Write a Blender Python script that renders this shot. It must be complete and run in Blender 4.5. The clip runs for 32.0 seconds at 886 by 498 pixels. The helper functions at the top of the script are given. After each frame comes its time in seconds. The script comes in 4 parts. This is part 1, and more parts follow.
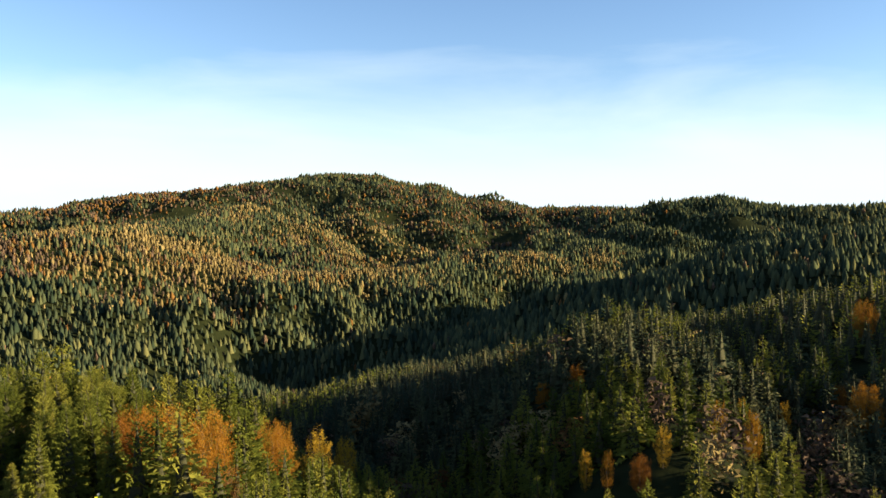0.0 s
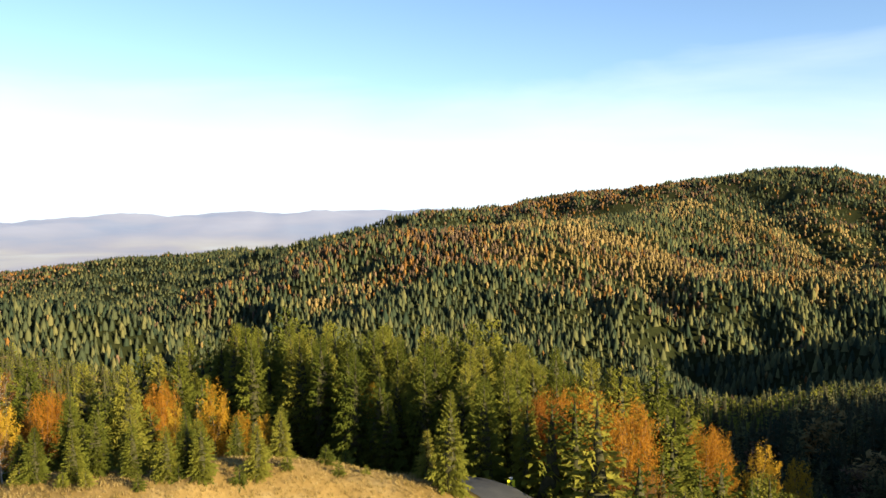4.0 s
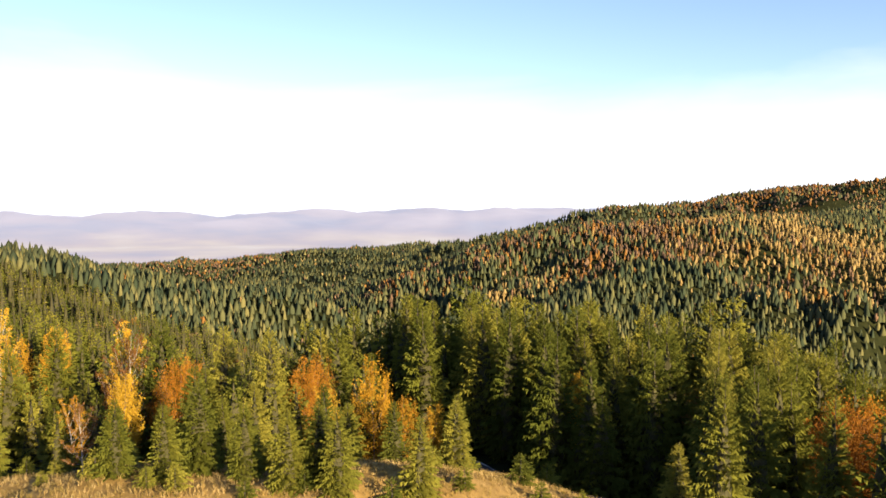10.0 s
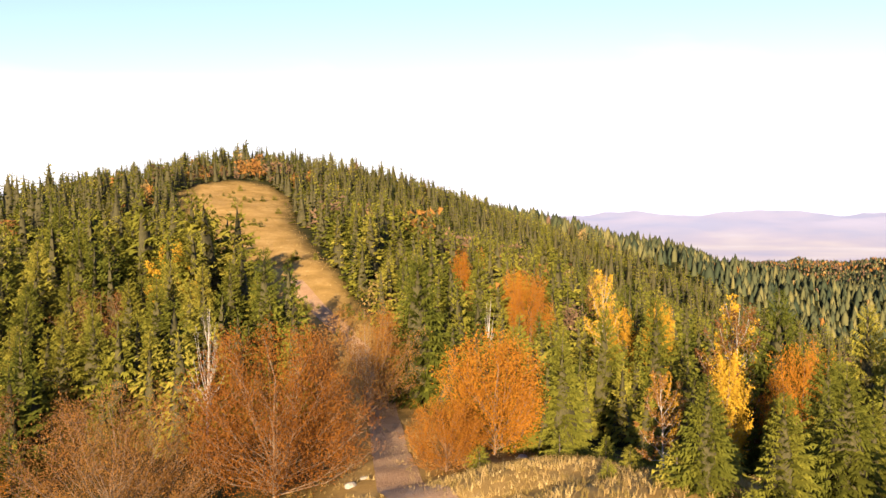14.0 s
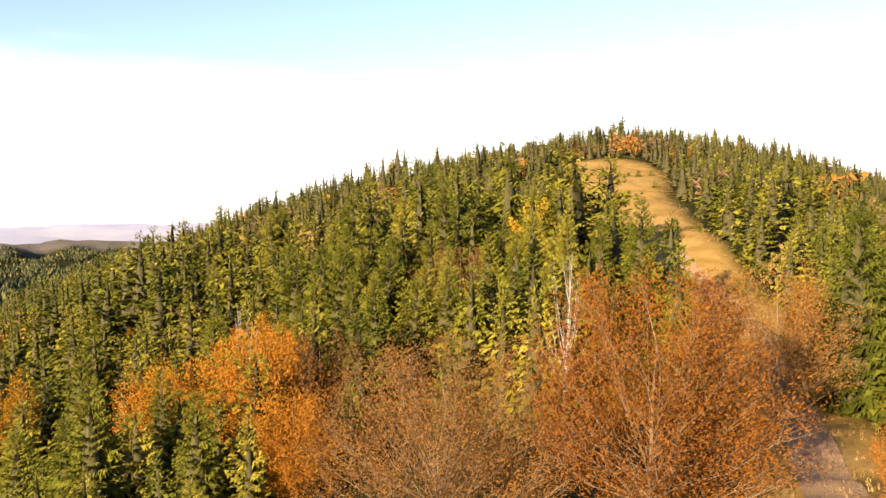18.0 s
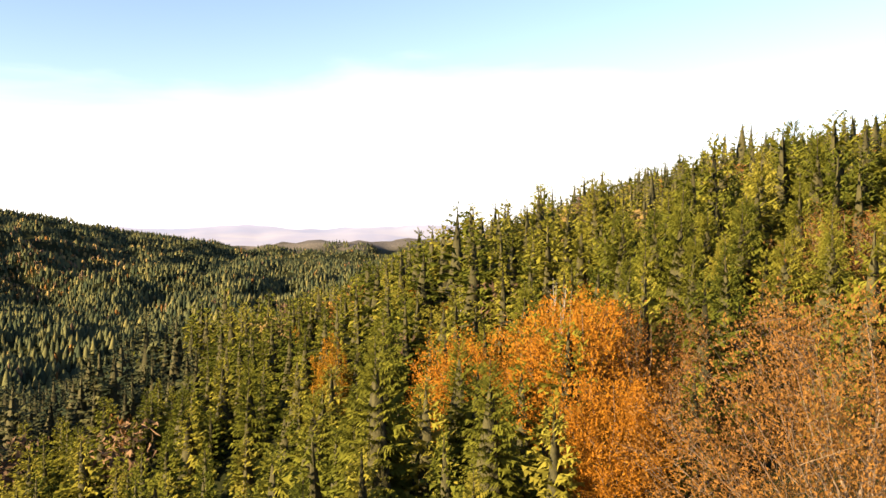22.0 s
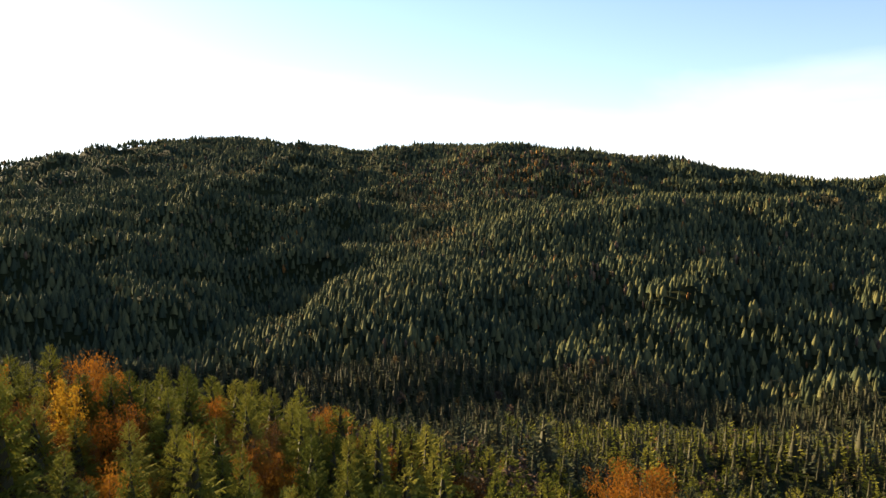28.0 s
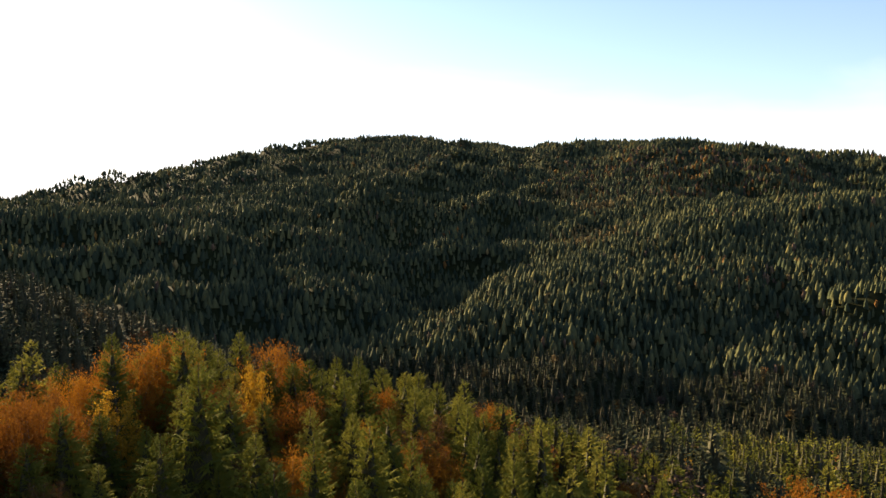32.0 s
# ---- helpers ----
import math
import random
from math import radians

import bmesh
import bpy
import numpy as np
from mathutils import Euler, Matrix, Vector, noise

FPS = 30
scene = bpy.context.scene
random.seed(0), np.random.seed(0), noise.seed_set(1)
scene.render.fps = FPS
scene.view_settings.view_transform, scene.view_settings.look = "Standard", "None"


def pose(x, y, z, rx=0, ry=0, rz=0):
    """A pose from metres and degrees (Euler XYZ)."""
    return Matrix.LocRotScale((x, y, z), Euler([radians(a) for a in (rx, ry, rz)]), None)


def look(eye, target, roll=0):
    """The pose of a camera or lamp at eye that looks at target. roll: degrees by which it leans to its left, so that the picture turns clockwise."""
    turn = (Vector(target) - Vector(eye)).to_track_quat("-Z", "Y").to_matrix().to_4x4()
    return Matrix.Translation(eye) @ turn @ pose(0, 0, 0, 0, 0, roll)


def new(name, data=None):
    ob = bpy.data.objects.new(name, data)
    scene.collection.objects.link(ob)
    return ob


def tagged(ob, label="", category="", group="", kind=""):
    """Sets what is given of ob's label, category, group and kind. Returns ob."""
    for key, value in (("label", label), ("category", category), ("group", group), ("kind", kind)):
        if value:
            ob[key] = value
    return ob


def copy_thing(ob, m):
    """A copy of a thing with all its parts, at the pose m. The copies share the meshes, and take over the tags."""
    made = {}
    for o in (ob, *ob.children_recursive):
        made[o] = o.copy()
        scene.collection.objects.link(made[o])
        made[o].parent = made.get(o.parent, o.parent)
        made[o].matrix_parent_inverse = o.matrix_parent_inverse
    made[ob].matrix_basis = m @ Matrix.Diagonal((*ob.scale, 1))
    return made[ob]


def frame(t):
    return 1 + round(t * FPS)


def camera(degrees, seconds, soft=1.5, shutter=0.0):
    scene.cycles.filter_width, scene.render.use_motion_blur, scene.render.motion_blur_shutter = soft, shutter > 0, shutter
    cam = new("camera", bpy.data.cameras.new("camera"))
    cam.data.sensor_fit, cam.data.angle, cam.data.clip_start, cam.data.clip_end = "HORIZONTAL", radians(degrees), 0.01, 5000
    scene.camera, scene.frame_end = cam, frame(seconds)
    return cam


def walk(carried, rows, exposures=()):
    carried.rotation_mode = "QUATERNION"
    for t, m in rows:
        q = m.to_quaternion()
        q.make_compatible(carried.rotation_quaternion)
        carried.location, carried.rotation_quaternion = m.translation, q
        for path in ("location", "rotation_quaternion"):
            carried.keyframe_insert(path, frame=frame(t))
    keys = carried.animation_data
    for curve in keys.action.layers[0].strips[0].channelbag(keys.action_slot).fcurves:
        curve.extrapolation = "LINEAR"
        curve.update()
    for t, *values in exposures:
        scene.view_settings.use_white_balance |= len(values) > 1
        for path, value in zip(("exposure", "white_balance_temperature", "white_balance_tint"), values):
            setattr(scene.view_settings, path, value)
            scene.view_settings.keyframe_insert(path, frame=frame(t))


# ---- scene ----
# camera: a drone that drifts and sinks over a clearing while it pans to the left
cam = camera(59.2, 32.0)
# seconds, x, y, z, heading to the left of north, pitch, roll
WAY = [
    (0, 18.2, -31.8, 10.7, 0.00, -3.52, -0.14),
    (0.5, 18.0, -29.6, 10.0, 0.90, -3.55, -0.27),
    (1, 17.8, -27.5, 9.4, 3.04, -3.54, -0.32),
    (1.5, 17.5, -25.5, 8.8, 5.89, -3.49, -0.37),
    (2, 17.1, -23.5, 8.1, 10.18, -3.41, -0.35),
    (2.5, 16.6, -21.7, 7.6, 16.85, -3.43, -0.38),
    (3, 16.2, -19.9, 7.2, 23.54, -3.43, -0.40),
    (3.5, 15.6, -18.1, 6.7, 28.56, -3.44, -0.42),
    (4, 14.8, -16.4, 6.2, 31.50, -3.42, -0.42),
    (4.5, 13.7, -14.5, 5.6, 33.67, -3.43, -0.31),
    (6.5, 8.2, -7.5, 3.0, 36.42, -3.47, -0.31),
    (7, 6.6, -5.9, 2.4, 36.71, -3.44, -0.23),
    (7.5, 5.0, -4.4, 1.7, 36.91, -3.47, -0.19),
    (8, 3.4, -2.8, 1.1, 37.14, -3.45, -0.16),
    (8.5, 1.7, -1.4, 0.6, 37.27, -3.44, -0.09),
    (9, -0.0, 0.0, -0.0, 37.70, -3.45, 0.02),
    (9.5, -1.8, 1.5, -0.6, 40.19, -3.47, 0.05),
    (10, -3.4, 3.0, -1.2, 44.71, -3.45, -0.01),
    (10.5, -5.3, 4.4, -1.8, 50.15, -3.47, -0.10),
    (11, -7.2, 5.8, -2.5, 55.77, -3.47, -0.14),
    (11.5, -9.0, 6.8, -3.2, 61.41, -3.46, -0.27),
    (12, -11.2, 7.9, -3.9, 66.84, -3.39, -0.44),
    (12.5, -13.6, 9.1, -4.6, 72.38, -3.36, -0.53),
    (13, -16.2, 10.0, -5.3, 77.74, -3.30, -0.55),
    (13.5, -18.6, 10.6, -6.0, 82.79, -3.22, -0.63),
    (14, -21.3, 11.0, -6.7, 87.74, -3.14, -0.75),
    (14.5, -24.2, 11.1, -7.4, 92.03, -3.09, -0.73),
    (15, -26.9, 10.9, -8.1, 96.26, -3.02, -0.75),
    (15.5, -29.6, 10.3, -8.8, 100.76, -3.00, -0.69),
    (17.5, -34.9, 8.7, -11.1, 114.32, -3.36, -0.28),
    (18, -37.1, 7.5, -11.7, 114.62, -3.34, -0.27),
    (18.5, -39.2, 6.2, -12.1, 115.10, -3.34, -0.25),
    (19, -41.1, 4.8, -12.6, 115.74, -3.31, -0.23),
    (19.5, -42.8, 3.4, -13.1, 117.59, -3.19, -0.35),
    (20, -44.2, 2.3, -13.6, 120.79, -3.10, -0.37),
    (20.5, -45.1, 1.7, -14.2, 124.87, -3.14, -0.37),
    (21, -46.3, 1.0, -15.0, 131.18, -3.11, -0.62),
    (21.5, -47.4, 0.2, -15.7, 136.13, -2.96, -0.35),
    (22, -48.2, -0.4, -16.2, 138.29, -2.97, -0.19),
    (22.5, -48.8, -1.0, -16.3, 138.73, -2.97, -0.26),
    (23, -49.5, -1.5, -16.1, 139.23, -2.92, -0.22),
    (23.5, -49.8, -1.9, -15.6, 139.76, -2.93, -0.40),
    (24, -50.1, -2.2, -15.1, 140.67, -2.92, -0.52),
    (24.5, -50.3, -2.3, -14.8, 144.52, -2.91, -0.67),
    (25, -50.3, -2.4, -14.5, 151.99, -2.86, -0.81),
    (25.5, -50.0, -1.8, -14.0, 161.87, -2.80, -0.98),
    (26, -49.5, -0.8, -13.8, 173.32, -2.60, -1.03),
    (26.5, -48.8, -0.1, -13.4, 185.31, -2.47, -0.89),
    (28.5, -45.7, 3.4, -13.2, 219.81, -2.17, -0.51),
    (29, -45.6, 3.6, -13.1, 220.42, -2.16, -0.37),
    (29.5, -45.8, 3.7, -13.1, 221.55, -2.18, -0.34),
    (30, -45.8, 3.7, -13.0, 222.77, -2.21, -0.32),
    (30.5, -45.8, 3.7, -13.1, 224.01, -2.22, -0.29),
    (31, -45.8, 3.7, -13.0, 225.25, -2.27, -0.29),
    (31.5, -45.8, 3.7, -12.9, 226.59, -2.33, -0.30),
    (32, -45.8, 3.7, -12.9, 227.28, -2.35, -0.22),
]
EXPOSURES = [(0, 1.66, 5950, 0), (4, 1.76, 6050, 2), (9, 1.86, 6300, 8), (13, 2.01, 6500, 21), (19, 2.24, 6900, 14), (24, 2.28, 6800, 12), (26, 2.26, 6500, 8), (28.5, 2.06, 6700, 10), (32, 1.96, 6800, 12)]
walk(cam, [(t, pose(x, y, z, 90 + p, -r, h)) for t, x, y, z, h, p, r in WAY], EXPOSURES)

# ---- light: a low sun behind thin morning haze ----
SUN_LEFT, SUN_UP = 261.0, 15.5
world = bpy.data.worlds.new("world")
scene.world = world
world.use_nodes = True
wt = world.node_tree
wn, wl = wt.nodes, wt.links
wn.clear()


def wnode(kind, **sets):
    n = wn.new(kind)
    for key, value in sets.items():
        n.inputs[key.replace("_", " ")].default_value = value
    return n


sky = wn.new("ShaderNodeTexSky")
sky.sky_type = "NISHITA"
sky.sun_disc = False
sky.sun_elevation = radians(SUN_UP)
sky.sun_rotation = radians(360 - SUN_LEFT)
sky.altitude = 900
sky.air_density, sky.dust_density, sky.ozone_density = 1.0, 0.3, 1.6
coord = wn.new("ShaderNodeTexCoord")
split = wn.new("ShaderNodeSeparateXYZ")
wl.new(coord.outputs["Generated"], split.inputs[0])
# thin cloud sheets, drawn out along the horizon
stretch = wn.new("ShaderNodeMapping")
stretch.inputs["Scale"].default_value = (1.3, 1.3, 5.5)
wl.new(coord.outputs["Generated"], stretch.inputs["Vector"])
cloud = wnode("ShaderNodeTexNoise", Scale=1.7, Detail=7.0, Roughness=0.52, Distortion=0.35)
wl.new(stretch.outputs[0], cloud.inputs["Vector"])
lift = wn.new("ShaderNodeMath")
lift.operation = "MULTIPLY_ADD"
wl.new(cloud.outputs["Fac"], lift.inputs[0])
lift.inputs[1].default_value = -0.25
wl.new(split.outputs["Z"], lift.inputs[2])
shift = wn.new("ShaderNodeMath")
shift.inputs[1].default_value = 0.112
wl.new(lift.outputs[0], shift.inputs[0])
veil = wn.new("ShaderNodeValToRGB")
veil.color_ramp.elements[0].position = 0.0
veil.color_ramp.elements[0].color = (1, 1, 1, 1)
veil.color_ramp.elements[1].position = 0.15
veil.color_ramp.elements[1].color = (0, 0, 0, 1)
wl.new(shift.outputs[0], veil.inputs[0])
back = wnode("ShaderNodeBackground", Strength=0.065)
cool = wn.new("ShaderNodeMix")
cool.data_type, cool.blend_type = "RGBA", "MULTIPLY"
cool.inputs[0].default_value = 1.0
cool.inputs[7].default_value = (0.99, 0.935, 1.03, 1)
wl.new(sky.outputs[0], cool.inputs[6])
wl.new(cool.outputs[2], back.inputs[0])
white = wnode("ShaderNodeBackground", Color=(0.95, 0.97, 1.0, 1), Strength=0.36)
mixer = wn.new("ShaderNodeMixShader")
wl.new(veil.outputs[0], mixer.inputs[0])
wl.new(back.outputs[0], mixer.inputs[1])
wl.new(white.outputs[0], mixer.inputs[2])
wout = wn.new("ShaderNodeOutputWorld")
wl.new(mixer.outputs[0], wout.inputs[0])

sun_data = bpy.data.lights.new("sun", "SUN")
sun_data.energy, sun_data.angle, sun_data.color = 5.0, radians(0.6), (1.0, 0.79, 0.48)
sun = new("sun", sun_data)
a, e = radians(SUN_LEFT), radians(SUN_UP)
SUN_WAY = Vector((-math.sin(a) * math.cos(e), math.cos(a) * math.cos(e), math.sin(e)))
sun.matrix_world = look(SUN_WAY * 300, (0, 0, 0))


# ---- materials ----
def material(name, rough=0.8):
    m = bpy.data.materials.new(name)
    m.use_nodes = True
    nodes, links = m.node_tree.nodes, m.node_tree.links
    shader = nodes["Principled BSDF"]
    shader.inputs["Roughness"].default_value = rough
    shader.inputs["Specular IOR Level"].default_value = 0.25
    return m, nodes, links, shader


def ramp(nodes, stops):
    r = nodes.new("ShaderNodeValToRGB")
    el = r.color_ramp.elements
    while len(el) < len(stops):
        el.new(0.5)
    for e1, (pos, col) in zip(el, stops):
        e1.position, e1.color = pos, (*col, 1)
    return r


def foliage(name, stops, islands=False, grain=1.6, sheen=0.0, through_leaf=0.0):
    """Leaf or needle colour that differs from tree to tree and, finely, within a crown."""
    m, nodes, links, shader = material(name, 0.9)
    shader.inputs["Specular IOR Level"].default_value = 0.02
    if islands:
        own = nodes.new("ShaderNodeAttribute")
        own.attribute_name = "tint"
        rnd = own.outputs["Fac"]
    else:
        rnd = nodes.new("ShaderNodeObjectInfo").outputs["Random"]
    geo = nodes.new("ShaderNodeNewGeometry")
    noise_a = nodes.new("ShaderNodeTexNoise")
    noise_a.inputs["Scale"].default_value = grain
    noise_a.inputs["Detail"].default_value = 4
    links.new(geo.outputs["Position"], noise_a.inputs["Vector"])
    add = nodes.new("ShaderNodeMath")
    add.operation = "MULTIPLY_ADD"
    links.new(noise_a.outputs["Fac"], add.inputs[0])
    add.inputs[1].default_value = 0.9
    add.inputs[2].default_value = -0.45
    both = nodes.new("ShaderNodeMath")
    both.operation = "ADD"
    links.new(add.outputs[0], both.inputs[0])
    links.new(rnd, both.inputs[1])
    r = ramp(nodes, stops)
    links.new(both.outputs[0], r.inputs[0])
    links.new(r.outputs[0], shader.inputs["Base Color"])
    if through_leaf:
        thin = nodes.new("ShaderNodeBsdfTranslucent")
        links.new(r.outputs[0], thin.inputs[0])
        mix = nodes.new("ShaderNodeMixShader")
        mix.inputs[0].default_value = through_leaf
        links.new(shader.outputs[0], mix.inputs[1])
        links.new(thin.outputs[0], mix.inputs[2])
        links.new(mix.outputs[0], nodes["Material Output"].inputs[0])
    return m


def patchy(name, stops, scale, fine, rough=0.9, bump=0.3):
    m, nodes, links, shader = material(name, rough)
    geo = nodes.new("ShaderNodeNewGeometry")
    n1 = nodes.new("ShaderNodeTexNoise")
    n1.inputs["Scale"].default_value, n1.inputs["Detail"].default_value = scale, 6
    n2 = nodes.new("ShaderNodeTexNoise")
    n2.inputs["Scale"].default_value, n2.inputs["Detail"].default_value = fine, 5
    for n in (n1, n2):
        links.new(geo.outputs["Position"], n.inputs["Vector"])
    mean = nodes.new("ShaderNodeMath")
    mean.operation = "MULTIPLY_ADD"
    links.new(n2.outputs["Fac"], mean.inputs[0])
    mean.inputs[1].default_value = 0.5
    half = nodes.new("ShaderNodeMath")
    half.operation = "MULTIPLY"
    links.new(n1.outputs["Fac"], half.inputs[0])
    half.inputs[1].default_value = 0.5
    links.new(half.outputs[0], mean.inputs[2])
    r = ramp(nodes, stops)
    links.new(mean.outputs[0], r.inputs[0])
    links.new(r.outputs[0], shader.inputs["Base Color"])
    if bump:
        b = nodes.new("ShaderNodeBump")
        b.inputs["Strength"].default_value, b.inputs["Distance"].default_value = bump, 0.3
        links.new(n2.outputs["Fac"], b.inputs["Height"])
        links.new(b.outputs[0], shader.inputs["Normal"])
    return m


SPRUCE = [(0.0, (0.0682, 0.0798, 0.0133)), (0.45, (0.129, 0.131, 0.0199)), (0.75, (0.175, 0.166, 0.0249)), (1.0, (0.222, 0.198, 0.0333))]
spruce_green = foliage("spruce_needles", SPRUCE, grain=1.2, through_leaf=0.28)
spruce_far = foliage("spruce_needles_lit", SPRUCE, True, 0.45, through_leaf=0.28)
# darker, bluer copy of the spruce colour, with shade and haze put in
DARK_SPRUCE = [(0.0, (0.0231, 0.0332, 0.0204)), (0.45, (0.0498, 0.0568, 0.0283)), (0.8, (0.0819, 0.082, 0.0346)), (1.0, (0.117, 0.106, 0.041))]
spruce_dark = foliage("spruce_needles_shaded", DARK_SPRUCE, True, 0.03)
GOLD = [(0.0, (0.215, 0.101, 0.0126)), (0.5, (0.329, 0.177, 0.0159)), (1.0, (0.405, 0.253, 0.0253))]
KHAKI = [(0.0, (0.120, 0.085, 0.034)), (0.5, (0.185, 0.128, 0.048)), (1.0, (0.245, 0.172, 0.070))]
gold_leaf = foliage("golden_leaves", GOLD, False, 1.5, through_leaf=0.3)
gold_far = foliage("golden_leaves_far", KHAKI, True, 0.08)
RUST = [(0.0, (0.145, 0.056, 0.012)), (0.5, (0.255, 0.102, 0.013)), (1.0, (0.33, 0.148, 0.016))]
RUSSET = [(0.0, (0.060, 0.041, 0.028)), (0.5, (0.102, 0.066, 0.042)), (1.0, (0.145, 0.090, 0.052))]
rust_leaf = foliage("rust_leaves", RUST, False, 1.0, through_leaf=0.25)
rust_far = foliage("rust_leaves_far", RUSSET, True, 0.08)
DUN = [(0.0, (0.0949, 0.0455, 0.0164)), (0.5, (0.152, 0.0728, 0.0215)), (1.0, (0.202, 0.104, 0.0266))]
dun_leaf = foliage("dun_leaves", DUN, False, 1.0, through_leaf=0.2)
dun_far = foliage("dun_leaves_far", DUN, True, 0.08)
twig_bark = patchy("twig_bark", [(0.3, (0.11, 0.077, 0.0468)), (0.7, (0.209, 0.149, 0.099))], 1.5, 14)
bark = patchy("bark", [(0.3, (0.0385, 0.0303, 0.0248)), (0.7, (0.105, 0.088, 0.0715))], 1.5, 14)
# dark brown for spruce cores: the shade between boughs is in this colour
shaded_twigs = patchy("shaded_twigs", [(0.3, (0.022, 0.022, 0.009)), (0.7, (0.062, 0.055, 0.022))], 2.5, 9)
pale_bark = patchy("pale_bark", [(0.3, (0.165, 0.149, 0.132)), (0.7, (0.341, 0.319, 0.286))], 1.2, 9)


# ---- lie of the land: crests as lines of (x, y, height), with the fall of their sides and the roundness of their tops ----
RIDGES = [
    (0.26, 60, [(-718, 1292, -10), (-526, 1489, 24), (-412, 1577, 38), (-321, 1701, 53), (-220, 1768, 71), (-86, 1800, 48), (-35, 1717, 29), (96, 1666, 4), (196, 1609, -9), (365, 1530, -9), (444, 1407, 0), (487, 1340, 10), (543, 1266, -2), (740, 1168, -2)]),
    (0.42, 40, [(-710, 517, -127), (-624, 559, -89), (-554, 615, -64), (-493, 653, -34), (-450, 671, -24), (-371, 707, -22), (-338, 757, -20), (-313, 875, -24), (-309, 1191, -1)]),
    (0.45, 15, [(-362, 689, -24), (-337, 612, -47), (-334, 532, -69), (-345, 464, -81), (-349, 409, -92)]),
    (0.36, 40, [(-309, 748, -27), (-219, 749, -51), (-134, 749, -65), (-28, 767, -64), (66, 867, -54), (160, 908, -60), (208, 950, -46)]),
    (0.30, 20, [(420, 260, 8), (280, 210, -5), (153, 191, -22), (126, 205, -30), (98, 205, -35), (71, 202, -40), (44, 192, -44), (28, 183, -48), (-40, 180, -62)]),
    # ridge out of view, added and raised to throw shade over the valley
    (0.45, 20, [(205, 178, -14), (240, 135, 12), (250, 85, 14), (255, 40, 2)]),
    (0.85, 10, [(71, 202, -34), (64, 160, -23), (58, 120, -21), (54, 85, -26), (50, 60, -40)]),
    (0.40, 15, [(153, 191, -22), (115, 140, -28), (95, 100, -34)]),
    (0.50, 15, [(-72, 78, -30), (-45, 84, -31), (-25, 82, -34)]),
    (0.34, 25, [(560, 520, 20), (338, 499, -8), (296, 500, -12), (251, 500, -22), (207, 495, -38), (172, 486, -50), (125, 477, -65), (76, 465, -81)]),
    (0.20, 60, [(-1925, 839, -160), (-1774, 924, -150), (-1606, 1015, -134), (-1476, 1115, -117), (-1325, 1219, -110), (-1203, 1271, -112), (-1149, 1320, -124)]),
    (0.42, 24, [(-370, -59, 9), (-249, -67, -4), (-223, -78, -8), (-178, -78, -20), (-144, -75, -27)]),
    (0.42, 20, [(-178, -78, -23), (-149, -114, -43), (-156, -140, -48), (-153, -184, -57), (-137, -225, -69), (-116, -248, -79), (-91, -263, -86)]),
    (0.35, 25, [(-12, -229, -83), (12, -214, -82), (31, -197, -80), (46, -180, -77), (40, -110, -64)]),
    (0.42, 34, [(-280, -131, -12), (-318, -122, -2), (-355, -97, 5), (-370, -59, 8), (-385, -24, 5), (-417, 0, -1), (-475, 48, -11), (-519, 100, -24), (-533, 148, -33), (-520, 231, -54), (-507, 259, -62)]),
    (0.42, 34, [(-355, -50, 9), (-250, -35, -6), (-170, -12, -16), (-100, 4, -27.5), (-55, 25, -27)]),
    (0.60, 22, [(-55, 25, -27), (-18, 42, -26), (16, 18, -29), (26, -20, -39)]),
    (0.40, 25, [(0, 15, -29), (28, -11, -39), (31, -29, -41), (36, -51, -46), (34, -70, -54), (25, -95, -66)]),
    (0.60, 5, [(-60, 19, -21.5), (-52, 22, -19.0), (-45, 27, -18.9), (-38, 38, -19.3), (-29, 45, -22)]),
    (0.26, 60, [(839, -1209, 123), (709, -1236, 117), (682, -1310, 94), (559, -1317, 97), (457, -1359, 78), (362, -1391, 61), (226, -1475, 35), (76, -1545, 49), (-31, -1600, 35), (-123, -1698, 20), (-337, -1777, -11), (-545, -1834, -44), (-687, -1843, -71), (-901, -1930, -110)]),
    (0.26, 60, [(1765, -572, 26), (1483, -740, 88), (1373, -839, 101), (1258, -924, 133), (1180, -1025, 147), (1206, -1147, 136), (1149, -1206, 141), (1008, -1266, 114), (855, -1258, 118), (721, -1285, 120)]),
    (0.34, 40, [(1180, -1025, 147), (999, -878, 45), (922, -706, 30), (900, -560, 10)]),
    (0.34, 40, [(760, -1240, 110), (674, -1000, 40), (560, -860, 0), (420, -700, -35), (343, -560, -60)]),
    (0.25, 40, [(331, -515, -56), (233, -619, -58), (151, -671, -64), (10, -718, -76), (-142, -734, -93), (-248, -734, -120)]),
    (0.25, 50, [(900, -20, -10), (738, -158, -14), (764, -254, -9), (779, -356, -9), (900, -560, 10)]),
    (0.30, 30, [(246, -868, 10), (312, -768, 0), (343, -649, -30), (343, -517, -55), (293, -391, -79)]),
    (0.16, 80, [(-900, -2140, -125), (-1098, -2048, -121), (-1265, -1954, -115), (-1422, -1847, -114), (-1547, -1747, -108), (-1700, -1547, -120)]),
]


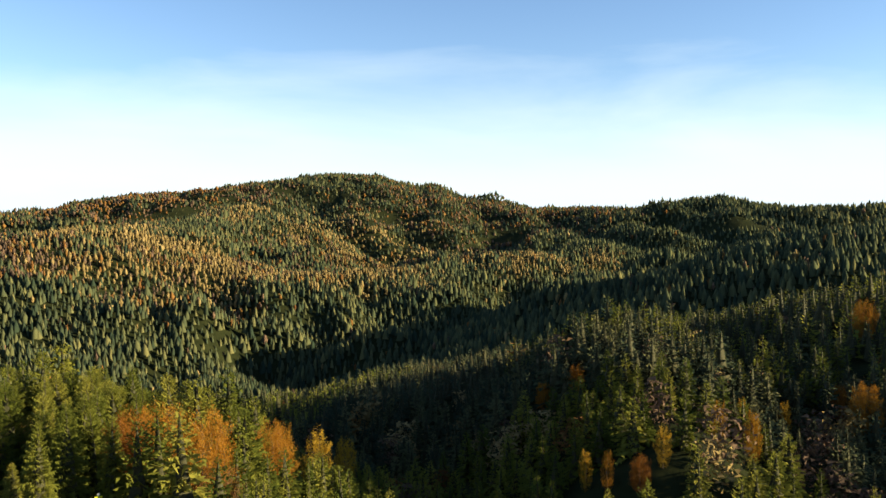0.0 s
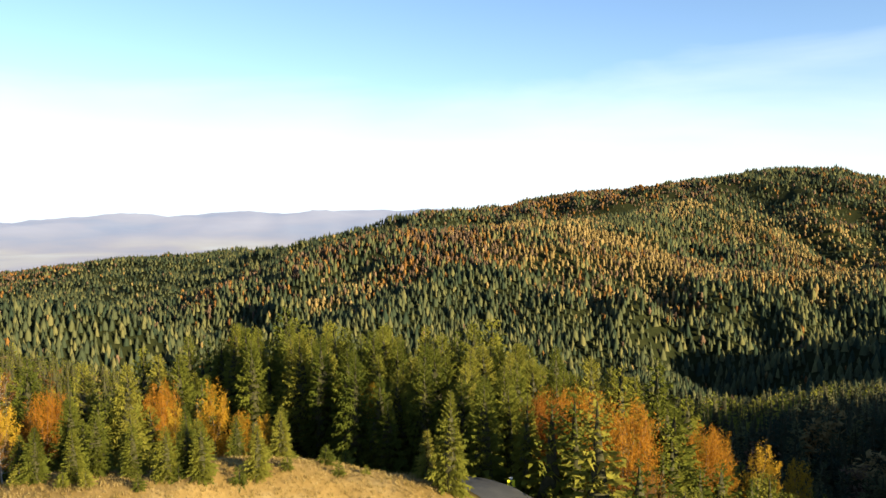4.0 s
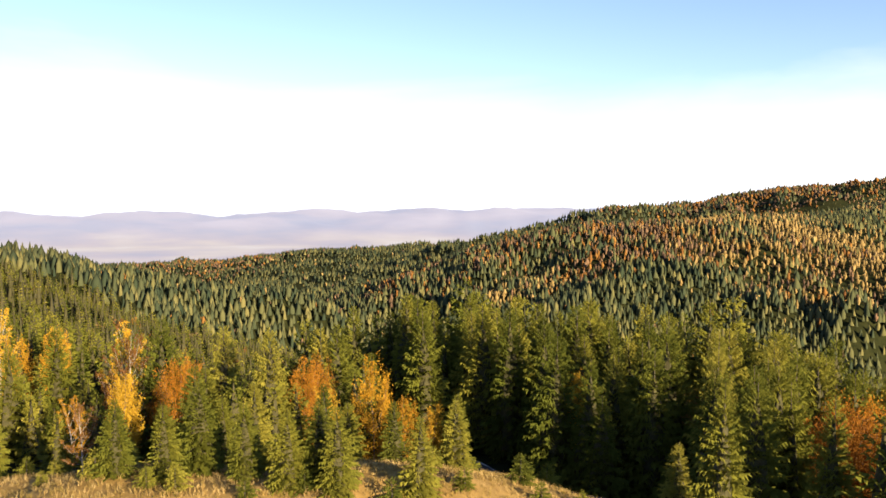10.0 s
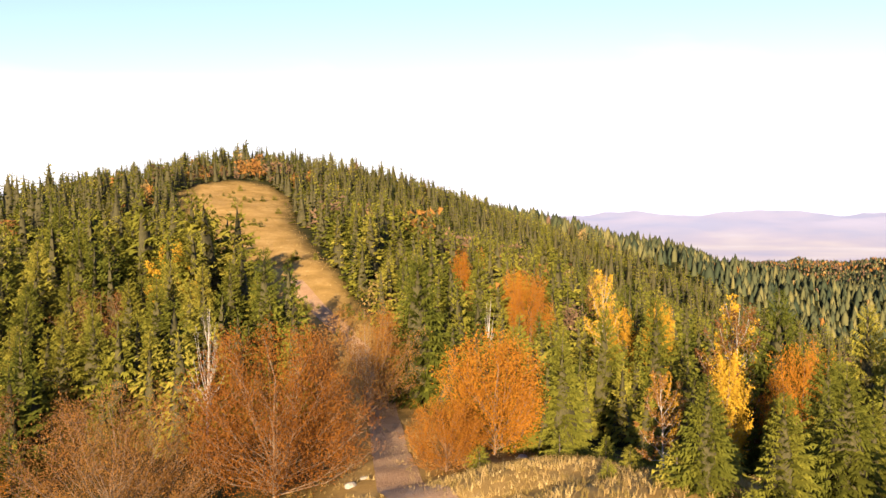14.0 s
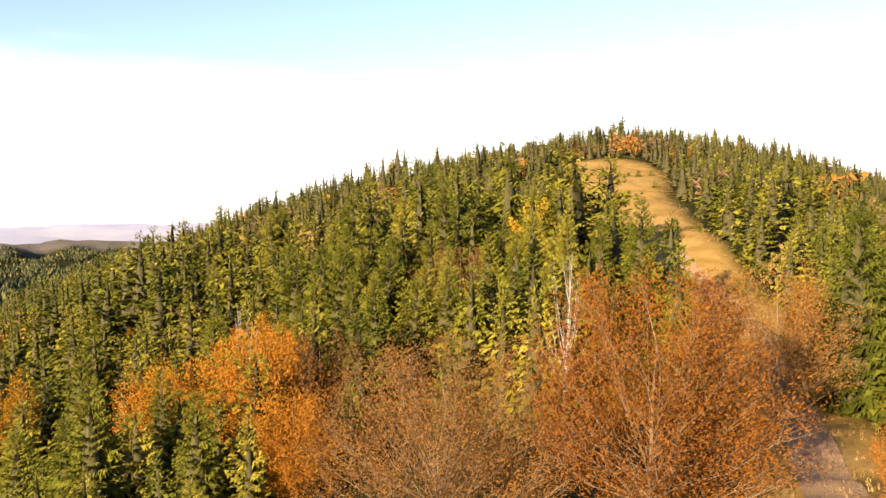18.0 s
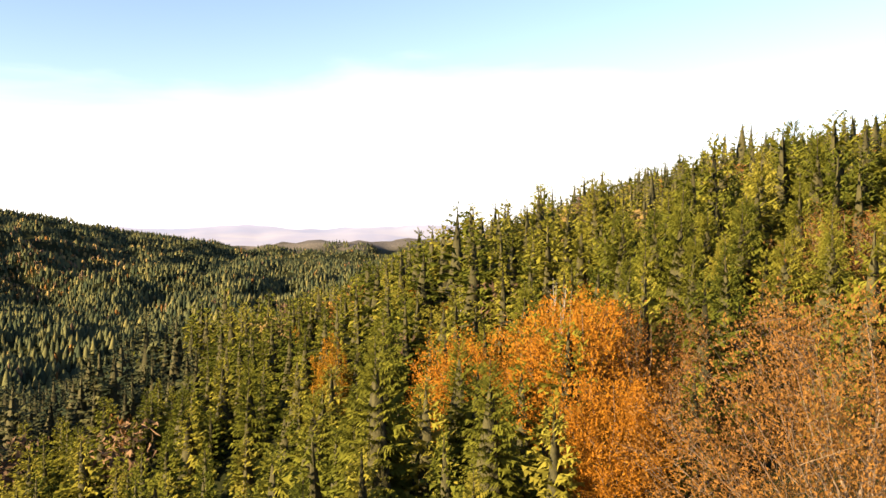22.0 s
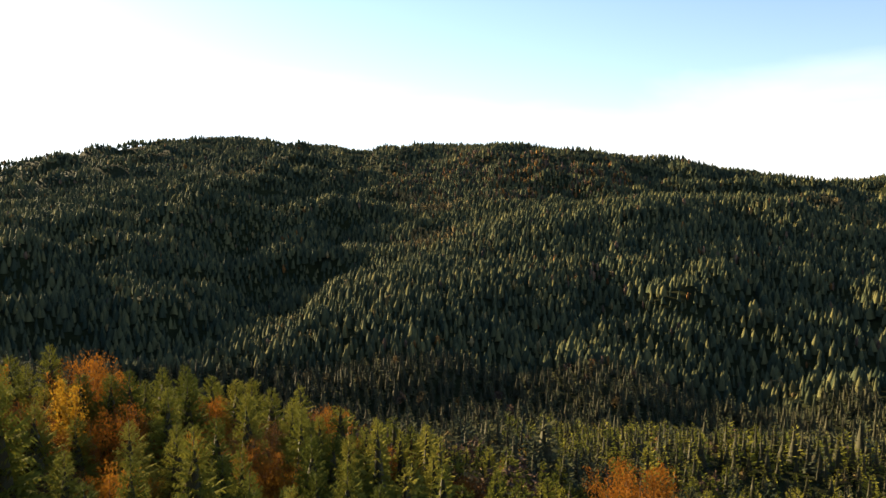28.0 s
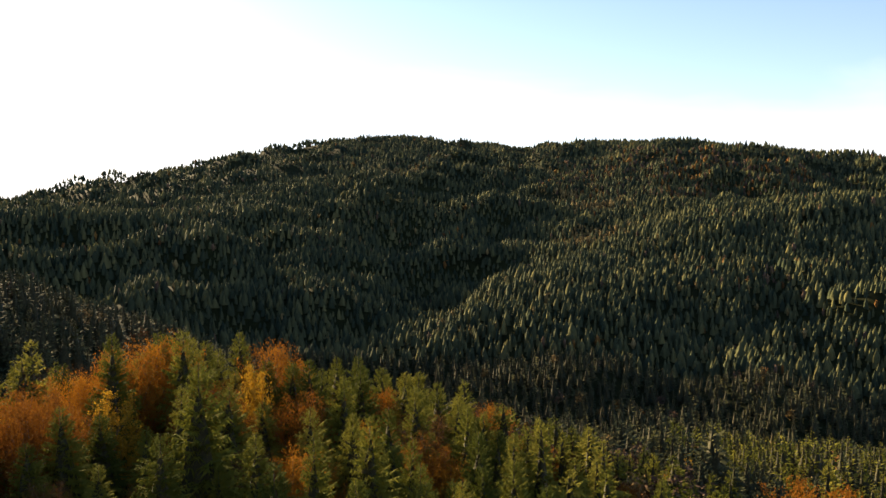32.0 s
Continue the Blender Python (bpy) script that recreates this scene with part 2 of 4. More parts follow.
def fbm(x, y, size, seed, octaves=4):
    """Soft noise between about -1 and 1, by summed waves that never line up."""
    rng = np.random.RandomState(seed)
    out, amp, total = np.zeros_like(x, float), 1.0, 0.0
    for _ in range(octaves):
        for _ in range(4):
            d, ph = rng.uniform(0, 2 * math.pi), rng.uniform(0, 2 * math.pi)
            kx, ky = math.cos(d) * 2 * math.pi / size, math.sin(d) * 2 * math.pi / size
            out += amp * 0.5 * np.sin(x * kx + y * ky + ph + 1.3 * np.sin((y * kx - x * ky) * 0.7 + ph * 2))
        total += amp
        amp *= 0.5
        size *= 0.47
    return out / total


def land(x, y):
    """Height of the ground."""
    x, y = np.asarray(x, float), np.asarray(y, float)
    far = np.hypot(x, y)
    west = np.clip((-x - 300) / 1500, 0, 1)
    base = -112 - 78 * west * west * (3 - 2 * west) - 25 * np.clip((far - 1800) / 900, 0, 1)
    total = np.exp(np.clip(base / 3.5, -100, 60))
    off = np.full(x.shape, 1e9)
    for fall, top, line in RIDGES:
        best = np.full(x.shape, -400.0)
        for (ax, ay, az), (bx, by, bz) in zip(line, line[1:]):
            ux, uy = bx - ax, by - ay
            s = np.clip(((x - ax) * ux + (y - ay) * uy) / (ux * ux + uy * uy), 0, 1)
            d2 = (x - ax - s * ux) ** 2 + (y - ay - s * uy) ** 2
            off = np.minimum(off, d2)
            best = np.maximum(best, az + s * (bz - az) - fall * (np.sqrt(d2 + top * top) - top))
        total += np.exp(np.clip(best / 3.5, -100, 60))
    z = 3.5 * np.log(total)
    rough = np.clip((far - 220) / 900, 0, 1)
    # ravines and spurs on the flanks, none on the crests
    flank = 1 - np.exp(-off / 75.0 ** 2)
    cut = np.clip((far - 300) / 250, 0, 1) * flank
    spurs = 26 * (0.35 - np.abs(fbm(x, y, 420, 8, 3))) + 12 * fbm(x, y, 150, 9, 2)
    return z + rough * 5 * fbm(x, y, 330, 3) + cut * spurs + 0.35 * fbm(x, y, 17, 5, 3) * np.clip(far / 60, 0.3, 1)


side = np.linspace(-2800, 2800, 800)
COARSE = land(*np.meshgrid(side, side))


def quick_land(x, y):
    """Height of the ground from a coarse table, for lines of sight."""
    u, w = np.clip((x + 2800) / 5600 * 799, 0, 798.99), np.clip((y + 2800) / 5600 * 799, 0, 798.99)
    i, j = u.astype(int), w.astype(int)
    u, w = u - i, w - j
    return (COARSE[j, i] * (1 - u) + COARSE[j, i + 1] * u) * (1 - w) + (COARSE[j + 1, i] * (1 - u) + COARSE[j + 1, i + 1] * u) * w


def mesh_from(name, verts, faces):
    """A mesh from numpy arrays of points and of triangles or quads."""
    me = bpy.data.meshes.new(name)
    n, k = faces.shape
    me.vertices.add(len(verts))
    me.vertices.foreach_set("co", np.ascontiguousarray(verts, np.float32).ravel())
    me.loops.add(n * k)
    me.loops.foreach_set("vertex_index", np.ascontiguousarray(faces, np.int32).ravel())
    me.polygons.add(n)
    me.polygons.foreach_set("loop_start", np.arange(0, n * k, k, dtype=np.int32))
    me.update(calc_edges=True)
    return me


# ---- the ground: one sheet, fine near the clearing and coarser outwards ----
MEADOW = [(-76, 12, 7), (-92, 8, 6), (-105, 6, 6), (-130, -2, 8), (-165, -15, 10), (-220, -33, 14), (-262, -43, 18), (-285, -49, 14)]


def in_meadow(x, y):
    """How deep inside the strip of pasture on the hill, 1 in its middle and 0 at its edge."""
    best = np.zeros(np.shape(x))
    for (ax, ay, ar), (bx, by, br) in zip(MEADOW, MEADOW[1:]):
        ux, uy = bx - ax, by - ay
        s = np.clip(((x - ax) * ux + (y - ay) * uy) / (ux * ux + uy * uy), 0, 1)
        d = np.hypot(x - ax - s * ux, y - ay - s * uy)
        best = np.maximum(best, 1 - d / (ar + s * (br - ar)))
    return best


def in_clearing(x, y):
    """The open grass under the drone."""
    d = np.hypot((x + 42) / 37.0, (y - 14) / 38.0)
    return 1 - d + 0.10 * fbm(x, y, 30, 21, 3)


BARE = [(-1203, 1262, 75), (-1265, -1940, 130), (-1422, -1830, 170), (-1547, -1730, 170), (-1640, -1600, 150), (-1150, -2020, 110)]


def on_bare(x, y):
    """Open fields on far hilltops."""
    best = np.full(np.shape(x), -1.0)
    for bx, by, br in BARE:
        best = np.maximum(best, 1 - np.hypot(x - bx, y - by) / br + 0.25 * fbm(x, y, 120, 31, 3))
    return best


az = np.linspace(0, 2 * math.pi, 401)[:-1]
rad = np.concatenate([[0.0], 6 * 1.034 ** np.arange(0, 180)])
rad = np.append(rad[rad < 2600], [2700])
gx, gy = -20 + np.outer(rad[1:], np.cos(az)), 5 + np.outer(rad[1:], np.sin(az))
gv = np.stack([gx, gy, land(gx, gy)], -1).reshape(-1, 3)
m_, n_ = len(rad) - 1, len(az)
i0 = (np.arange(m_ - 1)[:, None] * n_ + np.arange(n_)[None]).ravel()
i1 = (np.arange(m_ - 1)[:, None] * n_ + (np.arange(n_)[None] + 1) % n_).ravel()
quads = np.stack([i0, i0 + n_, i1 + n_, i1], -1)
centre = len(gv)
gv = np.vstack([gv, [[-20, 5, float(land(-20.0, 5.0))]]])
hub = np.stack([np.full(n_, centre), np.arange(n_), (np.arange(n_) + 1) % n_, (np.arange(n_) + 1) % n_], -1)
tri_a = np.vstack([quads[:, [0, 1, 2]], quads[:, [0, 2, 3]], hub[:, :3]])
ground_me = mesh_from("ground", gv, tri_a)
ground_me.polygons.foreach_set("use_smooth", np.ones(len(tri_a), bool))
# how grassy each spot is
grass_at = np.clip(np.maximum(in_meadow(gv[:, 0], gv[:, 1]) * 3, in_clearing(gv[:, 0], gv[:, 1]) * 4 + 1.0), 0, 1)
# dark litter tone under the great beeches, which also stands in for their shade
under_trees = np.clip(1.6 - np.hypot((gv[:, 0] + 76) / 16, (gv[:, 1] + 8) / 9), 0, 1)
grass_at *= 1 - 0.85 * np.clip(under_trees * 2, 0, 1)
attr = ground_me.attributes.new("grassy", "FLOAT", "POINT")
attr.data.foreach_set("value", grass_at.astype(np.float32))
ground_me.attributes.new("bare", "FLOAT", "POINT").data.foreach_set("value", np.clip(on_bare(gv[:, 0], gv[:, 1]) * 4, 0, 1).astype(np.float32))
ground = new("ground", ground_me)
tagged(ground, "rolling hill ground of forest litter and dry tan pasture grass", "ground", kind="structure")
gm, nodes, links, shader = material("ground_cover", 1.0)
shader.inputs["Specular IOR Level"].default_value = 0.03
geo = nodes.new("ShaderNodeNewGeometry")
litter = ramp(nodes, [(0.3, (0.011, 0.0143, 0.0055)), (0.7, (0.0264, 0.0275, 0.00935))])
grass = ramp(nodes, [(0.28, (0.131, 0.089, 0.0209)), (0.45, (0.238, 0.15, 0.0475)), (0.6, (0.308, 0.202, 0.0713)), (0.75, (0.368, 0.268, 0.119))])
na = nodes.new("ShaderNodeTexNoise")
na.inputs["Scale"].default_value, na.inputs["Detail"].default_value, na.inputs["Roughness"].default_value = 0.16, 9, 0.68
links.new(geo.outputs["Position"], na.inputs["Vector"])
links.new(na.outputs["Fac"], litter.inputs[0])
links.new(na.outputs["Fac"], grass.inputs[0])
at = nodes.new("ShaderNodeAttribute")
at.attribute_name = "grassy"
mx = nodes.new("ShaderNodeMix")
mx.data_type = "RGBA"
links.new(at.outputs["Fac"], mx.inputs[0])
links.new(litter.outputs[0], mx.inputs[6])
links.new(grass.outputs[0], mx.inputs[7])
fields = ramp(nodes, [(0.35, (0.075, 0.070, 0.062)), (0.55, (0.125, 0.110, 0.095)), (0.7, (0.175, 0.150, 0.115))])
links.new(na.outputs["Fac"], fields.inputs[0])
at_bare = nodes.new("ShaderNodeAttribute")
at_bare.attribute_name = "bare"
mb = nodes.new("ShaderNodeMix")
mb.data_type = "RGBA"
links.new(at_bare.outputs["Fac"], mb.inputs[0])
links.new(mx.outputs[2], mb.inputs[6])
links.new(fields.outputs[0], mb.inputs[7])
links.new(mb.outputs[2], shader.inputs["Base Color"])
bp = nodes.new("ShaderNodeBump")
bp.inputs["Strength"].default_value, bp.inputs["Distance"].default_value = 0.6, 0.5
links.new(na.outputs["Fac"], bp.inputs["Height"])
links.new(bp.outputs[0], shader.inputs["Normal"])
ground_me.materials.append(gm)

# ---- distance: the basin and the pale mountains beyond it, haze painted in as glow ----
daz = np.linspace(0, 2 * math.pi, 721)[:-1]
drad = np.array([2660, 2750, 2900, 3100, 3350, 3600, 3850, 4050, 4200, 4320, 4430, 4530, 4620, 4700, 4780])
dx, dy = np.outer(drad, -np.sin(daz)), np.outer(drad, np.cos(daz))
turn = np.degrees(daz)[None, :]
south = np.clip((turn - 100) / 40, 0, 1)
rise = np.clip((drad - 3700) / 950, 0, 1)[:, None]
crest = (-70 + 30 * np.exp(-((turn - 38) / 12) ** 2)) * (1 - south) + -130 * south
hills = crest + 26 * fbm(dx, dy, 900, 41, 4) - (1 - rise) * 40 * fbm(dx, dy, 500, 42, 3)
dz = -192 * (1 - rise ** 0.8) + hills * rise ** 0.8
first = land(dx[0], dy[0]) - 6
dz[0] = first
dz[1] = 0.4 * first + 0.6 * dz[1]
dv = np.stack([dx, dy, dz], -1).reshape(-1, 3)
dm, dn = len(drad), len(daz)
j0 = (np.arange(dm - 1)[:, None] * dn + np.arange(dn)[None]).ravel()
j1 = (np.arange(dm - 1)[:, None] * dn + (np.arange(dn)[None] + 1) % dn).ravel()
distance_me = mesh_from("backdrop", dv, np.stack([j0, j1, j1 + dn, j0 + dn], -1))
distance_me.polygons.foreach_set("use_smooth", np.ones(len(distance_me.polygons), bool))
bm_, nodes, links, shader = material("distance", 1.0)
geo = nodes.new("ShaderNodeNewGeometry")
sq = nodes.new("ShaderNodeMapping")
sq.inputs["Scale"].default_value = (0.0022, 0.0022, 0.012)
links.new(geo.outputs["Position"], sq.inputs["Vector"])
nz = nodes.new("ShaderNodeTexNoise")
nz.inputs["Scale"].default_value, nz.inputs["Detail"].default_value = 1.0, 8
links.new(sq.outputs[0], nz.inputs["Vector"])
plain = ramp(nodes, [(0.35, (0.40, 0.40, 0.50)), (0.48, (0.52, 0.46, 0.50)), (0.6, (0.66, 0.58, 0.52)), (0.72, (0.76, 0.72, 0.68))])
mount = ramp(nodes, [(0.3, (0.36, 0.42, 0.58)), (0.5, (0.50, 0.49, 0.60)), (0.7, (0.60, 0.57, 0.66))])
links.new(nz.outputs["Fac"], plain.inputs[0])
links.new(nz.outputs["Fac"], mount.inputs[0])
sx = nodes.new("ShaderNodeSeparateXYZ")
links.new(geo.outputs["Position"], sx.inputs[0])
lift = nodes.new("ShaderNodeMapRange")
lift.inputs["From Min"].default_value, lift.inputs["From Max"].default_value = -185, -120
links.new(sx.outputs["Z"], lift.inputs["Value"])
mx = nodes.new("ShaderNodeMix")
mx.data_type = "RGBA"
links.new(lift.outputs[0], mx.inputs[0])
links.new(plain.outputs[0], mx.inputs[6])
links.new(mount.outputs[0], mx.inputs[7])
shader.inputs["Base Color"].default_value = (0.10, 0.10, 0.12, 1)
# the emission stands in for haze before the far land
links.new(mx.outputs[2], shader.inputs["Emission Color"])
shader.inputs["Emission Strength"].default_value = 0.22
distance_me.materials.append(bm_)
tagged(new("backdrop", distance_me), "lavender basin and low far mountains, haze painted in as glow", "landscape", kind="structure")


# ---- woods on the far slopes ----
def cone_tree(sides, tiers, seed, spread=0.21, stepped=True):
    """A spruce outline of height 1: one skin that steps in and out tier by tier, with a ragged rim."""
    rng = np.random.RandomState(seed)
    rings = []
    for k in range(tiers):
        f0 = (k + 0.8) / (tiers - 0.2)
        r = spread * (0.10 + 0.90 * f0 ** 0.85)
        rings.append((1 - 0.95 * f0, r))
        if k < tiers - 1 and stepped:
            rings.append((1 - 0.95 * (f0 + 0.03), r * 0.6))
    v, f = [(0, 0, 1.0)], []
    for ri, (z, r) in enumerate(rings):
        for s in range(sides):
            a1 = 2 * math.pi * (s + rng.uniform(-0.25, 0.25)) / sides
            rr = r * rng.uniform(0.8, 1.2) * (1.22 if (s + ri // 2) % 2 else 0.72)
            v.append((rr * math.cos(a1), rr * math.sin(a1), z + rng.uniform(-0.5, 0.4) * 0.35 / tiers))
    for s in range(sides):
        f.append((0, 1 + s, 1 + (s + 1) % sides))
    for ri in range(len(rings) - 1):
        for s in range(sides):
            p, q = 1 + ri * sides + s, 1 + ri * sides + (s + 1) % sides
            f.append((p, p + sides, q))
            f.append((q, p + sides, q + sides))
    return np.array(v), np.array(f)


def round_tree(sides, seed, wide=0.36, rings=((0.8, 0.6), (0.45, 1.0), (0.08, 0.45))):
    """A broadleaf outline of height 1, lumpy, as one skin."""
    rng = np.random.RandomState(seed)
    v, f = [(rng.uniform(-0.05, 0.05), rng.uniform(-0.05, 0.05), 1.0)], []
    for ri, (z, r) in enumerate(rings):
        for s in range(sides):
            a1 = 2 * math.pi * (s + 0.5 * (ri % 2)) / sides
            rr = wide * r * rng.uniform(0.6, 1.3)
            v.append((rr * math.cos(a1), rr * math.sin(a1), z + rng.uniform(-0.1, 0.1)))
    for s in range(sides):
        f.append((0, 1 + s, 1 + (s + 1) % sides))
    for ri in range(len(rings) - 1):
        for s in range(sides):
            p, q = 1 + ri * sides + s, 1 + ri * sides + (s + 1) % sides
            f.append((p, p + sides, q))
            f.append((q, p + sides, q + sides))
    return np.array(v), np.array(f)


def leaf_cloud(seed, leaves, wide=0.34, size=0.06):
    """A broadleaf crown of height 1 as loose tufts of leaf, with gaps."""
    rng = np.random.RandomState(seed)
    lumps = rng.normal(size=(9, 3)) * (0.5 * wide, 0.5 * wide, 0.22) + (0, 0, 0.55)
    c = lumps[rng.randint(0, 9, leaves)] + rng.normal(size=(leaves, 3)) * (0.36 * wide, 0.36 * wide, 0.12)
    c[:, 2] = np.clip(c[:, 2], 0.05, 1.0)
    d1 = rng.normal(size=(leaves, 3)) * size
    d2 = rng.normal(size=(leaves, 3)) * size
    v = np.stack([c - d1, c + d1, c + d2], 1).reshape(-1, 3)
    return v, np.arange(leaves * 3).reshape(-1, 3)


def planted(name, shapes, at, tall, mat, label, category, seed, fat=1.0):
    """Many trees as one mesh: shapes dealt out over the places at, each turned and sized."""
    if len(at) == 0:
        return
    rng = np.random.RandomState(seed)
    pick = rng.randint(0, len(shapes), len(at))
    vs, fs, tints, off = [], [], [], 0
    inner = []
    for k, (sv, sf, *heart) in enumerate(shapes):
        p, h = at[pick == k], tall[pick == k]
        n = len(p)
        if not n:
            continue
        t, w = rng.uniform(0, 2 * math.pi, n), h * fat * rng.uniform(0.8, 1.25, n)
        c, s = np.cos(t)[:, None], np.sin(t)[:, None]
        x = (sv[None, :, 0] * c - sv[None, :, 1] * s) * w[:, None] + p[:, 0:1]
        y = (sv[None, :, 0] * s + sv[None, :, 1] * c) * w[:, None] + p[:, 1:2]
        z = sv[None, :, 2] * h[:, None] + p[:, 2:3] - 0.3
        vs.append(np.stack([x, y, z], -1).reshape(-1, 3))
        fs.append((sf[None] + (np.arange(n) * len(sv))[:, None, None] + off).reshape(-1, 3))
        tints.append(np.repeat(rng.uniform(0, 1, n), len(sv)))
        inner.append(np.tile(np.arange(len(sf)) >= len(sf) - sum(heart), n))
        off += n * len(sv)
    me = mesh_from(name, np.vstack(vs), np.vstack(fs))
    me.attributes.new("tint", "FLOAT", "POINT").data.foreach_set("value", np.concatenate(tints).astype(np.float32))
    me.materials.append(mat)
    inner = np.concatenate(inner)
    # heart faces take the dark colour that stands in for shade
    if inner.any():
        me.materials.append(shaded_twigs)
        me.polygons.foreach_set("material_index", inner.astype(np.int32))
    tagged(new(name, me), label, category, kind="stuff")


HUB = np.array([-20.0, 5.0])


def spots(r0, r1, gap, seed):
    """Jittered places on a ring round the clearing."""
    rng = np.random.RandomState(seed)
    g = np.arange(-r1, r1, gap)
    x, y = [q.ravel() for q in np.meshgrid(g, g)]
    x, y = x + rng.uniform(-0.48, 0.48, x.size) * gap, y + rng.uniform(-0.48, 0.48, x.size) * gap
    r = np.hypot(x, y)
    k = (r >= r0) & (r < r1)
    x, y = x[k] + HUB[0], y[k] + HUB[1]
    return x, y


def in_sight(x, y, z, eye_z):
    """Whether the treetops rise over the land between them and the air over the clearing."""
    d = np.hypot(x - HUB[0], y - HUB[1])
    ok = np.ones(x.shape, bool)
    for s in np.linspace(0.08, 0.97, 26):
        ground_z = quick_land(HUB[0] + s * (x - HUB[0]), HUB[1] + s * (y - HUB[1]))
        ok &= (ground_z < eye_z + s * (z + 14 - eye_z)) | (s * d < 60)
    return ok


def unseen_side(x, y):
    """The sector towards the sun, which lies behind the whole flight."""
    a1 = np.degrees(np.arctan2(-(x - 18), y + 32)) % 360
    b1 = np.degrees(np.arctan2(-(x + 46), y - 4)) % 360
    return (a1 > 200) & (a1 < 324) & (b1 > 262) & (b1 < 350)


# stands of golden and of rust-coloured broadleaves on the slopes: x, y, reach, share
GOLDEN = [(-325, 790, 75, 0.9), (-250, 755, 60, 0.9), (-190, 720, 55, 0.8), (-110, 735, 45, 0.8), (-40, 745, 50, 0.75), (-300, 680, 60, 0.45), (-240, 660, 70, 0.4), (110, 850, 60, 0.6), (190, 880, 50, 0.5), (-120, 1180, 160, 0.55), (-330, 1150, 90, 0.7), (-420, 520, 40, 0.4), (-30, -900, 70, 0.75), (-130, -930, 60, 0.8), (-250, -1000, 70, 0.65), (90, -1050, 60, 0.5), (430, -640, 35, 0.85), (520, -760, 35, 0.6), (600, -800, 25, 0.7), (-420, -1300, 120, 0.35), (880, -760, 40, 0.5)]
RUSTY = [(-306, -52, 15, 0.75), (-300, -30, 10, 0.5), (-232, 4, 11, 0.6), (-190, 22, 12, 0.4), (-370, 640, 60, 0.8), (-400, 600, 60, 0.6), (-450, 620, 80, 0.55), (-560, 560, 90, 0.45), (-560, 1400, 170, 0.75), (-430, 1480, 150, 0.6), (-200, 700, 90, 0.4), (-60, 1000, 150, 0.4), (100, 1500, 250, 0.5), (-1700, 880, 200, 0.5), (230, -560, 30, 0.5), (-200, -1150, 200, 0.3), (520, -980, 160, 0.35), (-90, -1350, 150, 0.4), (-600, 1000, 250, 0.3)]


def share(x, y, stands, floor):
    p = np.full(x.shape, floor)
    for sx_, sy_, reach, most in stands:
        p = np.maximum(p, most * np.exp(-0.5 * (np.hypot(x - sx_, y - sy_) / reach) ** 4))
    return p


def kinds(x, y, seed, floor_gold=0.012, floor_rust=0.018):
    """0 spruce, 1 golden, 2 rust, 3 dun, for each place."""
    rng = np.random.RandomState(seed)
    g = share(x, y, GOLDEN, floor_gold) * np.clip(1 + 0.9 * fbm(x, y, 90, 61, 3), 0.45, 1.6)
    r = share(x, y, RUSTY, floor_rust) * np.clip(1 + 0.9 * fbm(x, y, 110, 62, 3), 0.15, 1.6)
    dice = rng.uniform(0, 1, x.shape)
    out = np.zeros(x.shape, int)
    out[dice < g] = 1
    out[(dice >= g) & (dice < g + r * 0.6)] = 2
    out[(dice >= g + r * 0.6) & (dice < g + r)] = 3
    return out


NAMES = [("spruce_wood", spruce_dark, "dense spruce forest on the slopes, shade put into its dark green", "forest"),
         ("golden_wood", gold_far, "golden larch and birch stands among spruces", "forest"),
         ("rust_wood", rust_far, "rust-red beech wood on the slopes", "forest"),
         ("dun_wood", dun_far, "brown half-bare broadleaf wood on the slopes", "forest"),
         ("young_spruce_wood", spruce_far, "olive-green spruce wood on the near hill, in the sunlit needle colour", "forest")]


def wood(x, y, conical, rounded, tall, seed, sight_z, fat=1.0):
    z = land(x, y)
    keep = in_sight(x, y, z, sight_z) & (on_bare(x, y) < 0.05) & (in_meadow(x, y) <= 0) & (np.hypot(x - 10, y + 10) < 2650)
    rng = np.random.RandomState(seed)
    keep &= ~unseen_side(x, y) | (rng.uniform(0, 1, x.size) < 0.12)
    x, y, z = x[keep], y[keep], z[keep]
    kind = kinds(x, y, seed + 1)
    # these stands get the sunlit needle colour, all other spruces the shaded one
    lit_stand = (x < -70 + 0.25 * y) & (np.hypot(x - HUB[0], y - HUB[1]) < 430) & (y < 330)
    lit_stand |= (np.hypot(x - 110, y - 190) < 75) & (rng.uniform(0, 1, x.size) < 0.6)
    lit_stand |= (np.hypot(x - 20, y + 200) < 60) & (rng.uniform(0, 1, x.size) < 0.8)
    kind[lit_stand & (kind == 0)] = 4
    h = tall * np.clip(rng.normal(0.95, 0.2, x.size), 0.45, 1.4) * (1 + 0.2 * fbm(x, y, 60, 77, 2))
    at = np.stack([x, y, z], -1)
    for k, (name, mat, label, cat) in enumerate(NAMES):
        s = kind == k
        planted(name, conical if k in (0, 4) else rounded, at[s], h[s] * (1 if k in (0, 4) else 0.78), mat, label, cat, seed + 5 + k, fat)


# ---- trees near the clearing, one by one ----
def part(name, me, mat, parent, label=""):
    """Links a mesh as one part under a thing."""
    if mat and not me.materials:
        me.materials.append(mat)
    ob = new(name, me)
    ob.parent = parent
    if label:
        ob["label"] = label
    return ob


